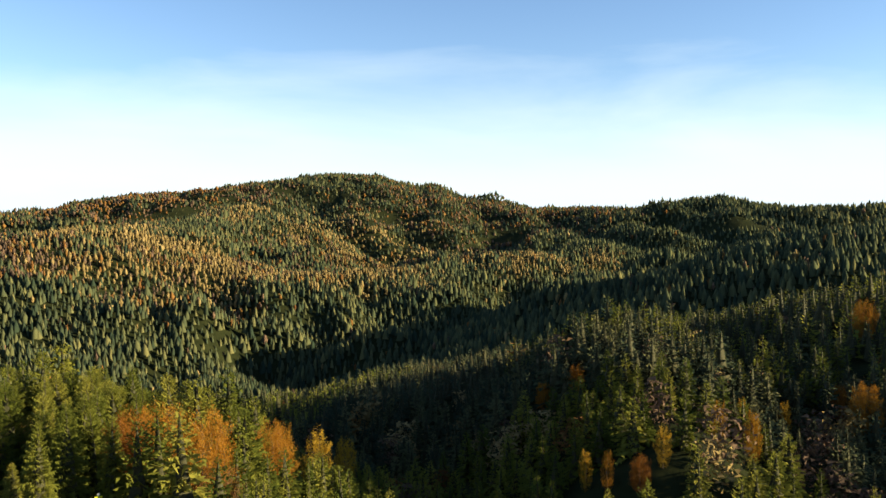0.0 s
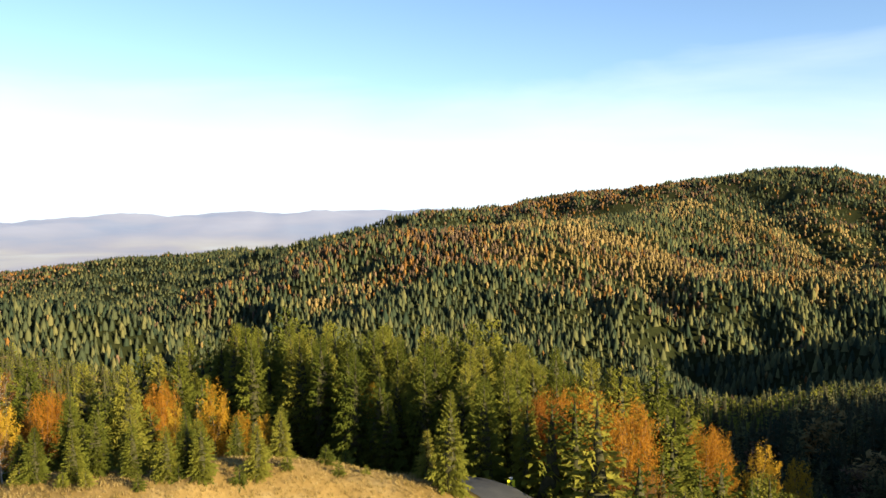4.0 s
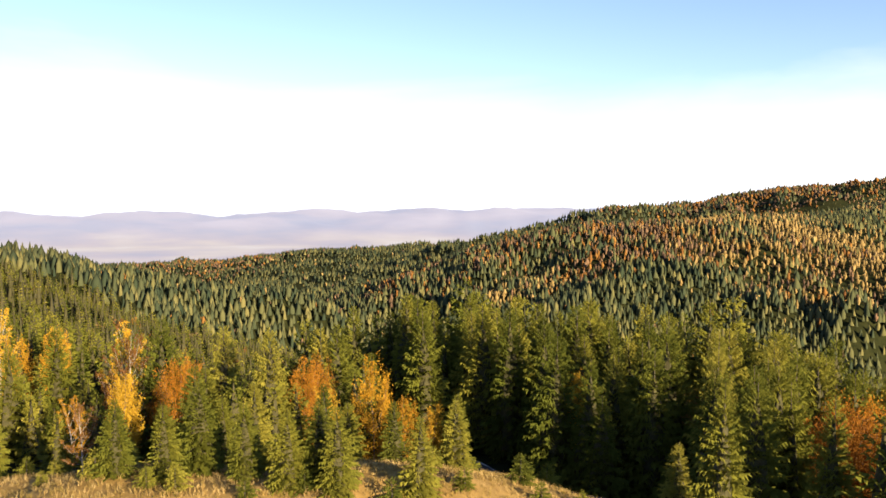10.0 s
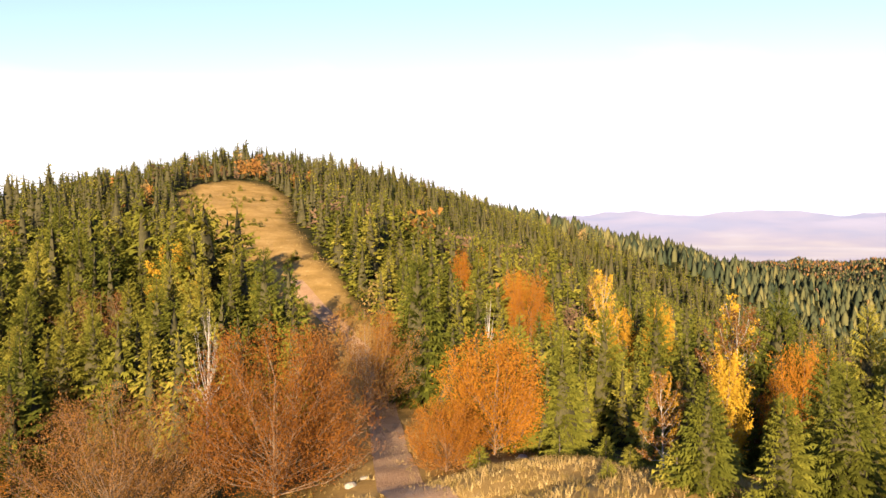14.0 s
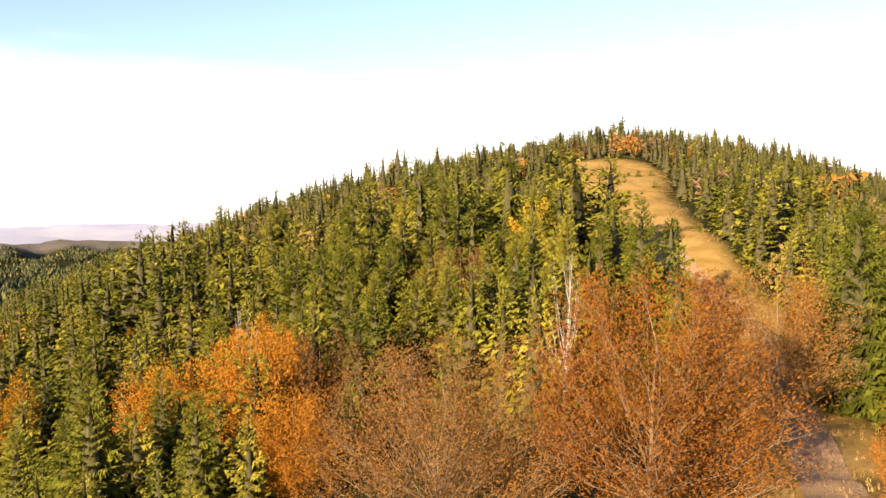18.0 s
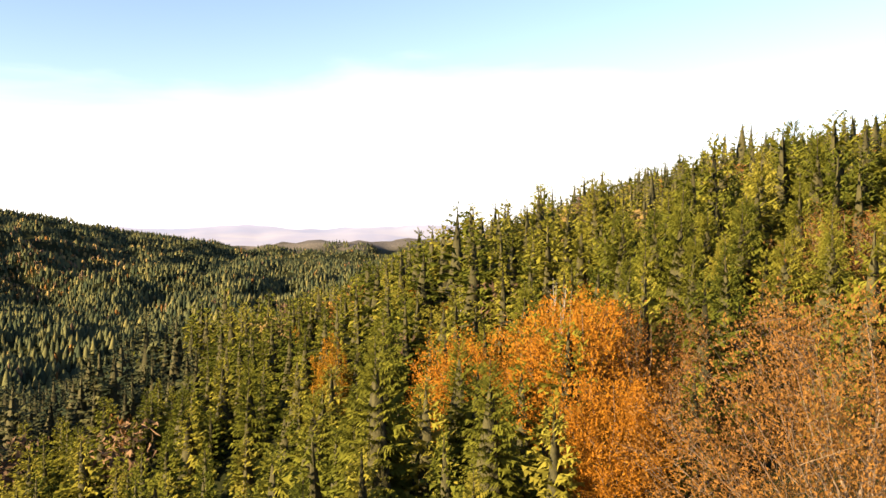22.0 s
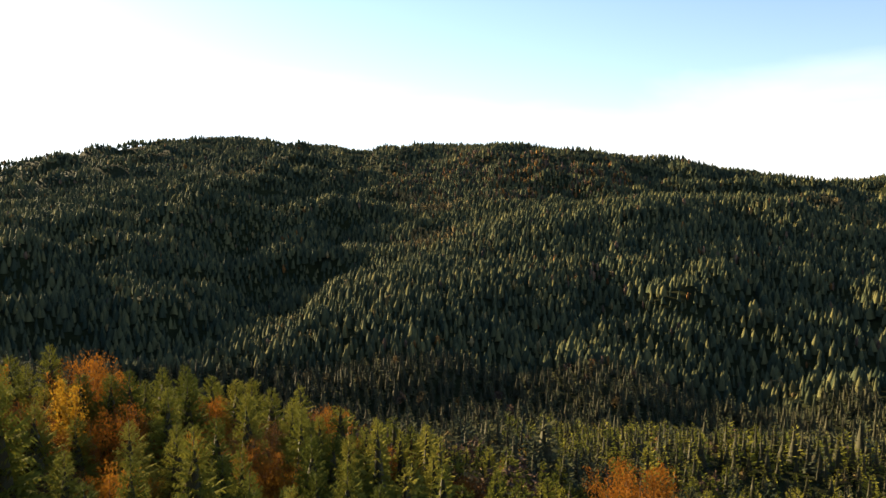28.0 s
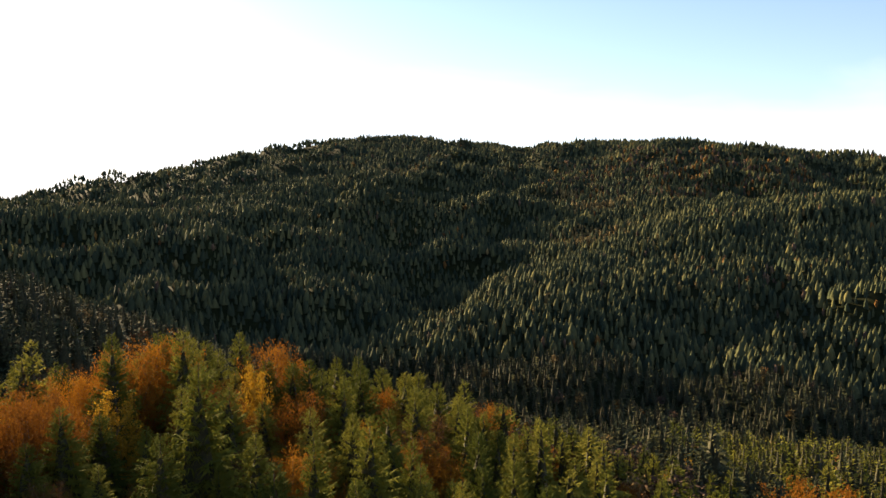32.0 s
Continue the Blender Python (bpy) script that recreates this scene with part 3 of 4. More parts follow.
def tube(v, f, pts, radii, sides):
    """Adds a tapering tube through pts to the lists v and f (quads)."""
    base = len(v)
    for k, (p, r) in enumerate(zip(pts, radii)):
        ahead = (pts[min(k + 1, len(pts) - 1)] - pts[max(k - 1, 0)]).normalized()
        side = ahead.orthogonal().normalized()
        other = ahead.cross(side)
        for s in range(sides):
            a1 = 2 * math.pi * s / sides
            v.append(p + (side * math.cos(a1) + other * math.sin(a1)) * r)
    for k in range(len(pts) - 1):
        for s in range(sides):
            p, q = base + k * sides + s, base + k * sides + (s + 1) % sides
            f.append((p, q, q + sides, p + sides))


def as_mesh(name, v, f):
    return mesh_from(name, np.array([tuple(p) for p in v]), np.array(f))


def spruce_crown(seed, tall, spread, whorls, ring, twigs, bare=0.05, width=0.30):
    """Boughs in uneven whorls, long below and short above, each a drooping spine with slim twigs that hang on both sides of it. Points and triangles."""
    rng = np.random.RandomState(seed)
    s, turn = [], []
    for wk in range(whorls):
        q = 1 - (1 - (wk + rng.uniform(0.1, 0.9)) / whorls) ** 1.15
        n = max(4, int(round(ring * (0.45 + 0.55 * (1 - q)))))
        s += [q] * n
        turn += list(rng.uniform(0, 6.28) + 2 * math.pi * (np.arange(n) + rng.uniform(-0.35, 0.35, n)) / n)
    s, turn = np.array(s), np.array(turn)
    n = len(s)
    z = tall * (bare + (0.985 - bare) * s) + rng.uniform(-0.4, 0.4, n) * tall / whorls
    # uneven sides, as a crown among neighbours has
    side_a, side_b = rng.uniform(0, 6.28, 2)
    uneven = 1 + 0.12 * np.cos(turn - side_a) + 0.10 * np.cos(2 * turn - side_b + 5 * s)
    reach = (spread * (1 - s) ** 0.72 * uneven + 0.020 * tall) * rng.uniform(0.66, 1.12, n)
    out = np.stack([np.cos(turn), np.sin(turn), np.zeros(n)], -1)
    across = np.stack([-np.sin(turn), np.cos(turn), np.zeros(n)], -1)
    rise, droop = -0.10 + 0.75 * s ** 1.5 + rng.uniform(-0.1, 0.1, n), 0.42 * (1 - s)
    up = np.array([0, 0, 1.0])

    def spine(u):
        return out * (reach * u)[:, None] + up * (z + reach * (rise * u - droop * u * u + 0.16 * u ** 4))[:, None]

    tris = []
    for k in range(twigs):
        u = 0.20 + 0.76 * (k + rng.uniform(0, 1, n)) / twigs
        mid, half = spine(u), reach * (0.34 / twigs + 0.015)
        for sg in (-1, 1):
            fan = reach * width * (1.15 - 0.85 * u) * rng.uniform(0.7, 1.3, n) + 0.012 * tall
            tip = mid + across * (sg * fan * rng.uniform(0.5, 1.0, n))[:, None] + out * (fan * rng.uniform(0.25, 0.9, n))[:, None] - up * (fan * rng.uniform(0.05, 0.85, n))[:, None]
            tris.append(np.stack([mid - out * half[:, None], mid + out * half[:, None] + up * (half * rng.uniform(-0.5, 0.5, n))[:, None], tip], 1))
    mid, wide = spine(np.full(n, 0.55)), reach * (0.11 if twigs > 3 else 0.2 if twigs else 0.26)
    tris.append(np.stack([mid + across * wide[:, None], mid - across * wide[:, None] - up * (wide * 0.5)[:, None], spine(np.full(n, 1.06))], 1))
    v = np.concatenate(tris).reshape(-1, 3)
    return v, np.arange(len(v)).reshape(-1, 3)


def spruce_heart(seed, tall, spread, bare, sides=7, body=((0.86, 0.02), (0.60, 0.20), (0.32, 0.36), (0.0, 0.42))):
    """The close inner branches of a spruce, as a ragged skin darkened to stand in for shade."""
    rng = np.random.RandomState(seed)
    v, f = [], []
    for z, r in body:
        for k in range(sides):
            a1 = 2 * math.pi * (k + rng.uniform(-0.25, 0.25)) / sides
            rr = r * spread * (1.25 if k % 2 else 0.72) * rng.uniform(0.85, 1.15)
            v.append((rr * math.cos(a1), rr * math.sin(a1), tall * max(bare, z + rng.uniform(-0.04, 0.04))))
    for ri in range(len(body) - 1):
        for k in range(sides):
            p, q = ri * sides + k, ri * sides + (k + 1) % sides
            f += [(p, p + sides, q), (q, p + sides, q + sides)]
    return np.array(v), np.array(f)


def spruce(seed, tall, spread, whorls=34, bare=0.05):
    """A spruce > trunk, dark core for inner shade, crown."""
    rng = np.random.RandomState(seed)
    tree = new("spruce")
    v, f = [], []
    lean = Vector((rng.uniform(-0.1, 0.1), rng.uniform(-0.1, 0.1), 0))
    tube(v, f, [Vector((0, 0, -0.6)), lean * 0.4 + Vector((0, 0, tall * 0.4)), lean + Vector((0, 0, tall * 1.005))], [tall * 0.015, tall * 0.009, 0.012], 6)
    part("trunk", as_mesh("trunk", v, f), bark, tree)
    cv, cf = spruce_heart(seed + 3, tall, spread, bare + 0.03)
    part("inner_crown", mesh_from("inner_crown", cv, cf), shaded_twigs, tree, "dark core of inner twigs, shade put into its brown")
    cv, cf = spruce_crown(seed + 1, tall, spread, whorls, 12, 9, bare)
    part("crown", mesh_from("crown", cv, cf), spruce_green, tree, "dense green needle sprays")
    tagged(tree, "green spruce with dense drooping boughs among its stand", "tree", "spruces round the clearing")
    return tree


def leafy(name, seed, tall, spread, leaves, leaf_mat, bark_mat, label, low=0.2, limbs=9, leaf=0.24, twigs=5, thick=1.0, group="broadleaf trees round the clearing", dome=0.0):
    """A broadleaf tree > trunk (with its limbs and twigs), crown of single leaves."""
    rng = np.random.RandomState(seed)
    tree = new(name)
    v, f, ends = [], [], []
    crook = [Vector((rng.uniform(-1, 1) * 0.012 * tall * k, rng.uniform(-1, 1) * 0.012 * tall * k, tall * z)) for k, z in enumerate((-0.05, 0.2, 0.45, 0.7, 0.95))]
    tube(v, f, crook, [tall * thick * q for q in (0.016, 0.012, 0.008, 0.004, 0.001)], 6)
    for k in range(limbs):
        s = low + (0.97 - low) * (k + rng.uniform(0, 1)) / limbs
        a1 = k * 2.4 + rng.uniform(-0.6, 0.6)
        across = (s - 0.46) / 0.54
        out = spread * math.sqrt(max(0.03, 1 - across * across)) * rng.uniform(0.8, 1.12)
        tip = Vector((math.cos(a1) * out, math.sin(a1) * out, tall * s))
        root_s = max(0.04, s * (rng.uniform(0.08, 0.40) if name == "beech" else rng.uniform(0.45, 0.8))) * tall
        lo = 0 if root_s < 0.2 * tall else 1 if root_s < 0.45 * tall else 2
        za, zb = crook[lo].z, crook[lo + 1].z
        root = crook[lo].lerp(crook[lo + 1], (root_s - za) / (zb - za))
        bend = root.lerp(tip, 0.5) + Vector((math.cos(a1) * out * 0.10, math.sin(a1) * out * 0.10, -0.02 * tall))
        r0 = tall * thick * 0.0055 * (1.15 - 0.5 * s)
        tube(v, f, [root, bend, tip], [r0, r0 * 0.55, r0 * 0.12], 4)
        for j in range(twigs):
            s2 = 0.3 + 0.7 * (j + rng.uniform(0, 1)) / twigs
            p = root.lerp(bend, s2 * 2) if s2 < 0.5 else bend.lerp(tip, s2 * 2 - 1)
            w = Vector((rng.normal() * 0.7, rng.normal() * 0.7, abs(rng.normal()) * 0.5 + 0.3)) + (tip - root).normalized() * 0.9
            end = p + w.normalized() * spread * rng.uniform(0.2, 0.42)
            end.z = min(end.z, tall * rng.uniform(0.92, 1.0))
            tube(v, f, [p, end], [r0 * 0.36, r0 * 0.07], 3)
            ends.append((p, end))
            for _ in range(2):
                e2 = p.lerp(end, rng.uniform(0.3, 0.9))
                w2 = Vector((rng.normal(), rng.normal(), abs(rng.normal()) * 0.6 + 0.3)).normalized()
                e3 = e2 + w2 * spread * rng.uniform(0.12, 0.24)
                tube(v, f, [e2, e3], [r0 * 0.2, r0 * 0.05], 3)
                ends.append((e2, e3))
        ends.append((bend, tip))
    part("trunk", as_mesh("trunk", v, f), bark_mat, tree)
    if leaves:
        pick = rng.randint(0, len(ends), leaves)
        a0 = np.array([tuple(p) for p, _ in ends])[pick]
        b0 = np.array([tuple(q) for _, q in ends])[pick]
        t = rng.uniform(0.15, 1.1, (leaves, 1))
        c = a0 + (b0 - a0) * t + rng.normal(0, spread * 0.05, (leaves, 3))
        loose = rng.uniform(size=leaves) < dome
        ball = rng.normal(size=(leaves, 3))
        ball *= (rng.uniform(0.55, 1.02, leaves) / np.linalg.norm(ball, axis=1))[:, None]
        ball = ball * (spread, spread, tall * 0.5) + (0, 0, tall * 0.48)
        ball *= 1 + 0.10 * np.sin(ball[:, [1, 2, 0]] * 2.1 + seed)
        c[loose] = ball[loose]
        d1 = rng.normal(size=(leaves, 3))
        if name == "beech":
            # twigs and leaves stream up and outwards from the foot
            d1 = d1 * 0.75 + (c - (0, 0, 0.05 * tall)) / np.linalg.norm(c - (0, 0, 0.05 * tall), axis=1)[:, None] * 1.3
        d1 /= np.linalg.norm(d1, axis=1)[:, None]
        d2 = np.cross(d1, rng.normal(size=(leaves, 3)))
        d2 /= np.linalg.norm(d2, axis=1)[:, None]
        size = leaf * rng.uniform(0.6, 1.3, (leaves, 1))
        lean_in = 1.25 if name == "beech" else 1.0
        lv = np.stack([c - d1 * size * lean_in, c + d1 * size * lean_in, c + d2 * size * 1.2 / lean_in], 1).reshape(-1, 3)
        part("crown", mesh_from("crown", lv, np.arange(leaves * 3).reshape(-1, 3)), leaf_mat, tree)
    tagged(tree, label, "tree", group)
    return tree


HIDE = []
spruces = [spruce(500 + k, 12, (3.6, 3.0, 3.8, 3.2, 3.5, 2.8)[k], 30, (0.02, 0.06, 0.04, 0.10, 0.02, 0.08)[k]) for k in range(6)]
rusts = [leafy("beech", 600 + k, 11, (4.3, 3.9, 4.7)[k], 26000, rust_leaf, twig_bark, "beech in rust-orange autumn leaf at the edge of the clearing", 0.2, 30, 0.082, 8, 0.7, dome=0.40) for k in range(3)]
greats = [leafy("beech", 680 + k, 12, (5.6, 5.2)[k], 62000, rust_leaf, twig_bark, "great rust-orange beech with a broad dome", 0.22, 52, 0.060, 10, 0.8, dome=0.30) for k in range(2)]
great_duns = [leafy("beech", 690 + k, 12, (6.0, 5.4)[k], 52000, dun_leaf, twig_bark, "great half-bare beech with a fan of pale brown twigs", 0.25, 64, 0.055, 12, 0.8, dome=0.12) for k in range(2)]
duns = [leafy("beech", 620 + k, 11, (4.6, 4.0)[k], 18000, dun_leaf, twig_bark, "half-bare brown beech with a fan of thin twigs", 0.22, 40, 0.068, 9, 0.7, dome=0.2) for k in range(2)]
golds = [leafy("aspen", 640 + k, 9, (1.9, 2.3)[k], 8000, gold_leaf, twig_bark, "slender golden-yellow aspen between spruces", 0.12, 16, 0.085, 5, 0.7, dome=0.4) for k in range(2)]
birches = [leafy("birch", 650 + k, 10, (1.8, 2.1)[k], 4200, dun_leaf if k else gold_leaf, pale_bark, "thin birch with white stem and few pale orange leaves", 0.2, 17, 0.08, 6, 0.9) for k in range(2)]
snags = [leafy("snag", 670, 9, 0.7, 0, dun_leaf, pale_bark, "bleached standing snag with a few stubs", 0.5, 7, 0.2, 2, 1.0, "dead trees")]
deads = [leafy("dead_tree", 660, 11, 1.3, 0, dun_leaf, pale_bark, "bare silver-grey dead tree with short branches", 0.4, 22, 0.2, 5, 0.9, "dead trees")]

SPRUCE_ROW_A = [(-69, 37, -16), (-72, 47, -14), (-83, 48, -15), (-86, 42, -14), (-58, 46, -19), (-69, 66, -14), (-79, 61, -16), (-53, 55, -19), (-60, 71, -13), (-65, 72, -13), (-49, 65, -14), (-45, 65, -16), (-43, 64, -19), (-62, 86, -15), (-57, 87, -15), (-49, 87, -14), (-41, 86, -15), (-37, 89, -15), (-32, 84, -16), (-26, 86, -18), (-14, 84, -19), (-24, 48, -12), (-28, 50, -17), (-64, 37, -18), (-103, 11.5, -11.6), (-78.5, 22, -16.5), (-107, 38, -17)]
SPRUCE_ROW_B = [(-80, 44, -19), (-203, 42, -11), (-128, 20, -13), (-98, 30, -17), (-78, 38, -21), (-166, 19, -14), (-117, -42, -14), (-116, -35, -15), (-112, -29, -18), (-112, -42, -16), (-136, -65, -12), (-112, -25, -23), (-140, -31, -7), (-137, -19, -9), (-120, -12, -13), (-111, -6, -11), (-77, -29, -24), (-77, -39, -24), (-126, -27, -16), (-139, -26, -11), (-89, -54, -25), (-85, -40, -25), (-79, -44, -28), (-83, -67, -30), (-109, -41, -19), (-124, -48, -14), (-143, -43, -4), (-136, -34, -14), (-136, -47, -12)]
SPRUCE_ROW_C = [(-132, -77, -16), (-133, -65, -12), (-80, -51, -30), (-82, -80, -35), (-124, -68, -20), (31, -31, -27), (30, -36, -29), (27, -49, -32), (27, -59, -34), (33, -49, -31), (37, -62, -34), (23, -61, -39), (38, -17, -27), (23, -19, -28), (14, -20, -29), (16, -25, -29), (19, -33, -30), (14, -36, -32), (12, -11, -28), (7, -14, -29), (6, -22, -31), (6, -27, -33), (41, -22, -28)]
# young spruces on the bank
SPRUCE_BANK = [(-40, 31, -13.2), (-51, 28, -13), (-43, 29.5, -15), (-37, 35, -16.3), (-50, 25, -14.8), (-46.6, 28.7, -16), (-42, 43.3, -15.4), (-42.5, 31.5, -13.5), (-52.5, 23, -16), (-56, 30, -15), (-48, 36, -14), (-45, 40, -15.5), (-54, 34, -14.5), (-60, 32, -17), (-62, 27, -18.5)]
SPRUCE_AT = SPRUCE_BANK + SPRUCE_ROW_A + SPRUCE_ROW_B + SPRUCE_ROW_C
RUST_ROW_A = [(-73, 53, -18), (-16, 81, -22), (-21, 90, -21), (-25, 74, -18), (-82, 42, -18), (-75.5, 1, -15.2), (-80, 17, -16.2), (-73, 13, -19.5), (-127, 27, -16), (-151, 19, -14), (-90, 46, -20), (-136, 26, -16), (-176, 24, -15), (-81, -24, -24.6), (-88, -31.5, -21.6), (-91, -45, -26), (-99, -42, -24), (-104, -42, -24), (-107, 8, -18), (-110, -48, -24), (-107, -60, -29), (-119, -87, -29), (29, -24, -25), (32, -29, -25), (32, -42, -27), (29, -74, -39), (29, -19, -27), (22, -13, -27), (19, -28, -28), (26, -82, -46), (19, -37, -30)]
RUST_ROW_B = [(18, -44, -34), (16, -88, -51), (16, -99, -54), (-12, -83, -42)]
# among the spruces over the road and on the shaded slope
RUST_ROW_C = [(-13.4, 68.2, -16.5), (-21.5, 75.9, -17.5), (-24.4, 70.2, -17.7), (-9.7, 91.7, -24.6), (46, 76.4, -25), (123, 161, -14), (44, 118, -21), (94.5, 117, -25), (94, 106, -22), (38, 121, -25)]
RUST_AT = RUST_ROW_A + RUST_ROW_B + RUST_ROW_C
GOLD_ROW_B = [(-8.5, 94.8, -25.8), (-4.3, 105.7, -30), (-0.9, 116, -34), (60.8, 87, -20), (65.7, 86, -21), (79.5, 106.5, -25), (50, 79, -21.5), (39.4, 82.4, -26), (42, 79.3, -25), (70.5, 103, -23.5)]
GOLD_AT = [(-64, 54, -17), (-77, 34, -17), (-64, 48, -19), (-57, 52, -19), (-56, 55, -20), (-122, 38, -20), (-87, 38, -19), (-131, 46, -20), (29, -12, -27), (24, -35, -27), (-110, -104, -35), (-92, -67, -29), (-114, -74, -28), (-59, -125, -56), (-68, -150, -61), (-81, -178, -66), (-95, -196, -67), (-108, -100, -34), (27, -117, -57), (29, -127, -57)] + GOLD_ROW_B
BIRCH_AT = [(-88, 39, -15), (-58, 23, -14.5), (-83, 31, -20), (-100, 44, -16), (-285, -14, 1), (-123, 36, -15)]
DUN_AT = [(-73, -9, -19.2), (-162, 45, -19), (-98, 6, -16), (10, -18, -32), (8, -11, -30), (9, -26, -31), (-124, -86, -29), (-90, -28, -22)]
DEAD_AT = [(-89, -7, -14.5), (-105, -48, -22)]
SNAG_AT = [(-162, 11, -12), (-114, 20, -17), (-114, -71, -25), (-164, 40, -18), (-88, -33, -20.5)]


taken = []
rng = np.random.RandomState(7)


def stand(pool, x, y, tall, fat=1.0):
    """Sets a copy of one of the pool's trees, or the tree itself the first time, upright on the ground."""
    tree = pool[rng.randint(len(pool))]
    h = 12 if tree in greats or tree in great_duns else {"spruce": 12, "beech": 11, "aspen": 9, "birch": 10, "dead_tree": 11, "snag": 9}[tree.name.split(".")[0]]
    s = tall / h
    m = pose(x, y, float(land(x, y)) - 0.1, 0, 0, rng.uniform(0, 360))
    m = m @ Matrix.Diagonal((s * fat, s * fat, s, 1))
    if tree not in HIDE:
        HIDE.append(tree)
        tree.matrix_basis = m
    else:
        # the copy keeps the first tree's tags; its size is its own
        made = copy_thing(tree, Matrix())
        made.matrix_basis = m
    taken.append((x, y))


for pool, marks, least in ((spruces, SPRUCE_AT, 5), (rusts, RUST_AT, 5), (golds, GOLD_AT, 4), (birches, BIRCH_AT, 5), (duns, DUN_AT, 5), (deads, DEAD_AT, 8), (snags, SNAG_AT, 5)):
    for x, y, top in marks:
        tall = min(18.0, max(least, top - float(land(x, y))))
        if pool in (rusts, duns) and math.hypot(x + 76, y + 6) < 13 and y < 10:
            stand(greats if pool is rusts else great_duns, x, y, tall + 0.4, 1.1 if pool is duns else 1.05)
            continue
        lone = math.hypot(x + 24, y - 48) < 3
        broad = (0.72 if y > 60 else 0.55 if y > 20 or x < -100 else 0.85 if x > 0 else 1.1) if pool in (rusts, duns) else 0.75 if lone else 0.75 if pool is golds else 1.0 if tall < 12 else 0.85
        stand(pool, x, y, tall, broad)

# the rest of the near stand, at a spruce's own spacing
ROAD = [(-75, 69), (-55, 62.5), (-39, 58.5), (-27, 56), (-12, 51), (6, 42), (22, 28)]


def road_gap(x, y):
    best = np.full(np.shape(x), 1e9)
    for (ax, ay), (bx, by) in zip(ROAD, ROAD[1:]):
        ux, uy = bx - ax, by - ay
        s = np.clip(((x - ax) * ux + (y - ay) * uy) / (ux * ux + uy * uy), 0, 1)
        best = np.minimum(best, np.hypot(x - ax - s * ux, y - ay - s * uy))
    return best


def left_of_north(x, y):
    return np.degrees(np.arctan2(-(x - HUB[0]), y - HUB[1])) % 360


def stand_height(x, y):
    """Older, taller stands stand on the slope west of the clearing and along the road."""
    over_road = np.clip((y - np.interp(x, [p for p, _ in ROAD], [q for _, q in ROAD])) / 6, 0, 1)
    belt = over_road * np.clip((48 - road_gap(x, y)) / 10, 0, 1) * np.clip((-8 - x) / 6, 0, 1)
    return (1 - belt) * low_stand(x, y) + belt * np.clip(-14 - land(x, y), 10, 18.5)


def low_stand(x, y):
    return 8.5 + 10 * np.exp(-0.5 * (np.hypot(x + 134, y + 36) / 27) ** 2) + 6 * np.exp(-0.5 * (np.hypot(x + 42, y - 84) / 26) ** 2) + 6 * np.exp(-0.5 * (np.hypot(x - 26, y + 40) / 30) ** 2)


x, y = spots(30, 125, 4.1, 11)
free = (in_clearing(x, y) < -0.06) & (in_meadow(x, y) <= 0) & ~((x > -92) & (x < -48) & (y > -22) & (y < 12)) & (road_gap(x, y) > 5)
# the open verge between the clearing and the road
free &= ~((x > -62) & (x < 10) & (y > 2) & (y < np.interp(x, [p for p, _ in ROAD], [q for _, q in ROAD]) + 1))
x, y = x[free], y[free]
order = np.argsort(np.hypot(x - HUB[0], y - HUB[1]) + rng.uniform(0, 25, x.size) - 45 * (stand_height(x, y) > 12.5))
room = 300 - len(SPRUCE_AT)
rest, others, rooms = [], [[], [], []], [20, 16, 10]
for k in order:
    if min((x[k] - p) ** 2 + (y[k] - q) ** 2 for p, q in taken) < 2.6 ** 2:
        continue
    if min((x[k] - p) ** 2 + (y[k] - q) ** 2 for p, q, _ in RUST_ROW_C + GOLD_ROW_B) < 4.5 ** 2:
        continue
    a1 = left_of_north(x[k], y[k])
    if unseen_side(x[k], y[k]) and rng.uniform() < 0.6:
        continue
    warm = 3.0 if 195 < a1 < 250 else 1.0
    dice = rng.uniform() / warm
    tall = float(stand_height(x[k], y[k]))
    tall *= rng.uniform(0.82, 1.06) if tall > 13 else rng.uniform(0.6, 1.2)
    if dice > 0.10:
        if room > 0 and (a1 < 150 or 190 < a1 < 245):
            stand(spruces, x[k], y[k], tall, 1.0 if tall < 12 else 0.85)
            room -= 1
        else:
            rest.append((x[k], y[k]))
            taken.append((x[k], y[k]))
    else:
        which = 0 if dice > 0.055 else 1 if dice > 0.03 else 2
        if rooms[which] > 0:
            rooms[which] -= 1
            stand((rusts, golds, duns)[which], x[k], y[k], tall * 0.75)
        else:
            if math.hypot(x[k] - HUB[0], y[k] - HUB[1]) > 100:
                others[which].append((x[k], y[k]))
            taken.append((x[k], y[k]))

# trees that found no place are taken away
for tree in spruces + rusts + greats + great_duns + duns + golds + birches + snags + deads:
    if tree not in HIDE:
        for piece in list(tree.children):
            bpy.data.objects.remove(piece)
        bpy.data.objects.remove(tree)

# ---- the woods beyond ----
far_cones = [cone_tree(5, 1, s, 0.25) for s in range(6)]
half_cones = [cone_tree(4, 2, s, 0.26, False) for s in range(8)]


def tufted(seed, sides, leaves, wide, size):
    """A broadleaf crown: a lumpy skin with loose tufts of leaf standing out of it."""
    v, f = round_tree(sides, seed, wide)
    if leaves:
        w, g = leaf_cloud(seed + 1, leaves, wide * 1.15, size)
        v, f = np.vstack([v, w]), np.vstack([f, g + len(v)])
    return v, f


far_rounds = [tufted(40 + s, 4, 0, 0.27, 0.1) for s in range(6)]
half_rounds = [tufted(50 + s, 5, 8, 0.20, 0.09) for s in range(6)]
mid_rounds = [leaf_cloud(30 + s, 110, 0.28, 0.055) for s in range(6)]
near_rounds = [leaf_cloud(80 + s, 320, 0.36, 0.036) for s in range(6)]


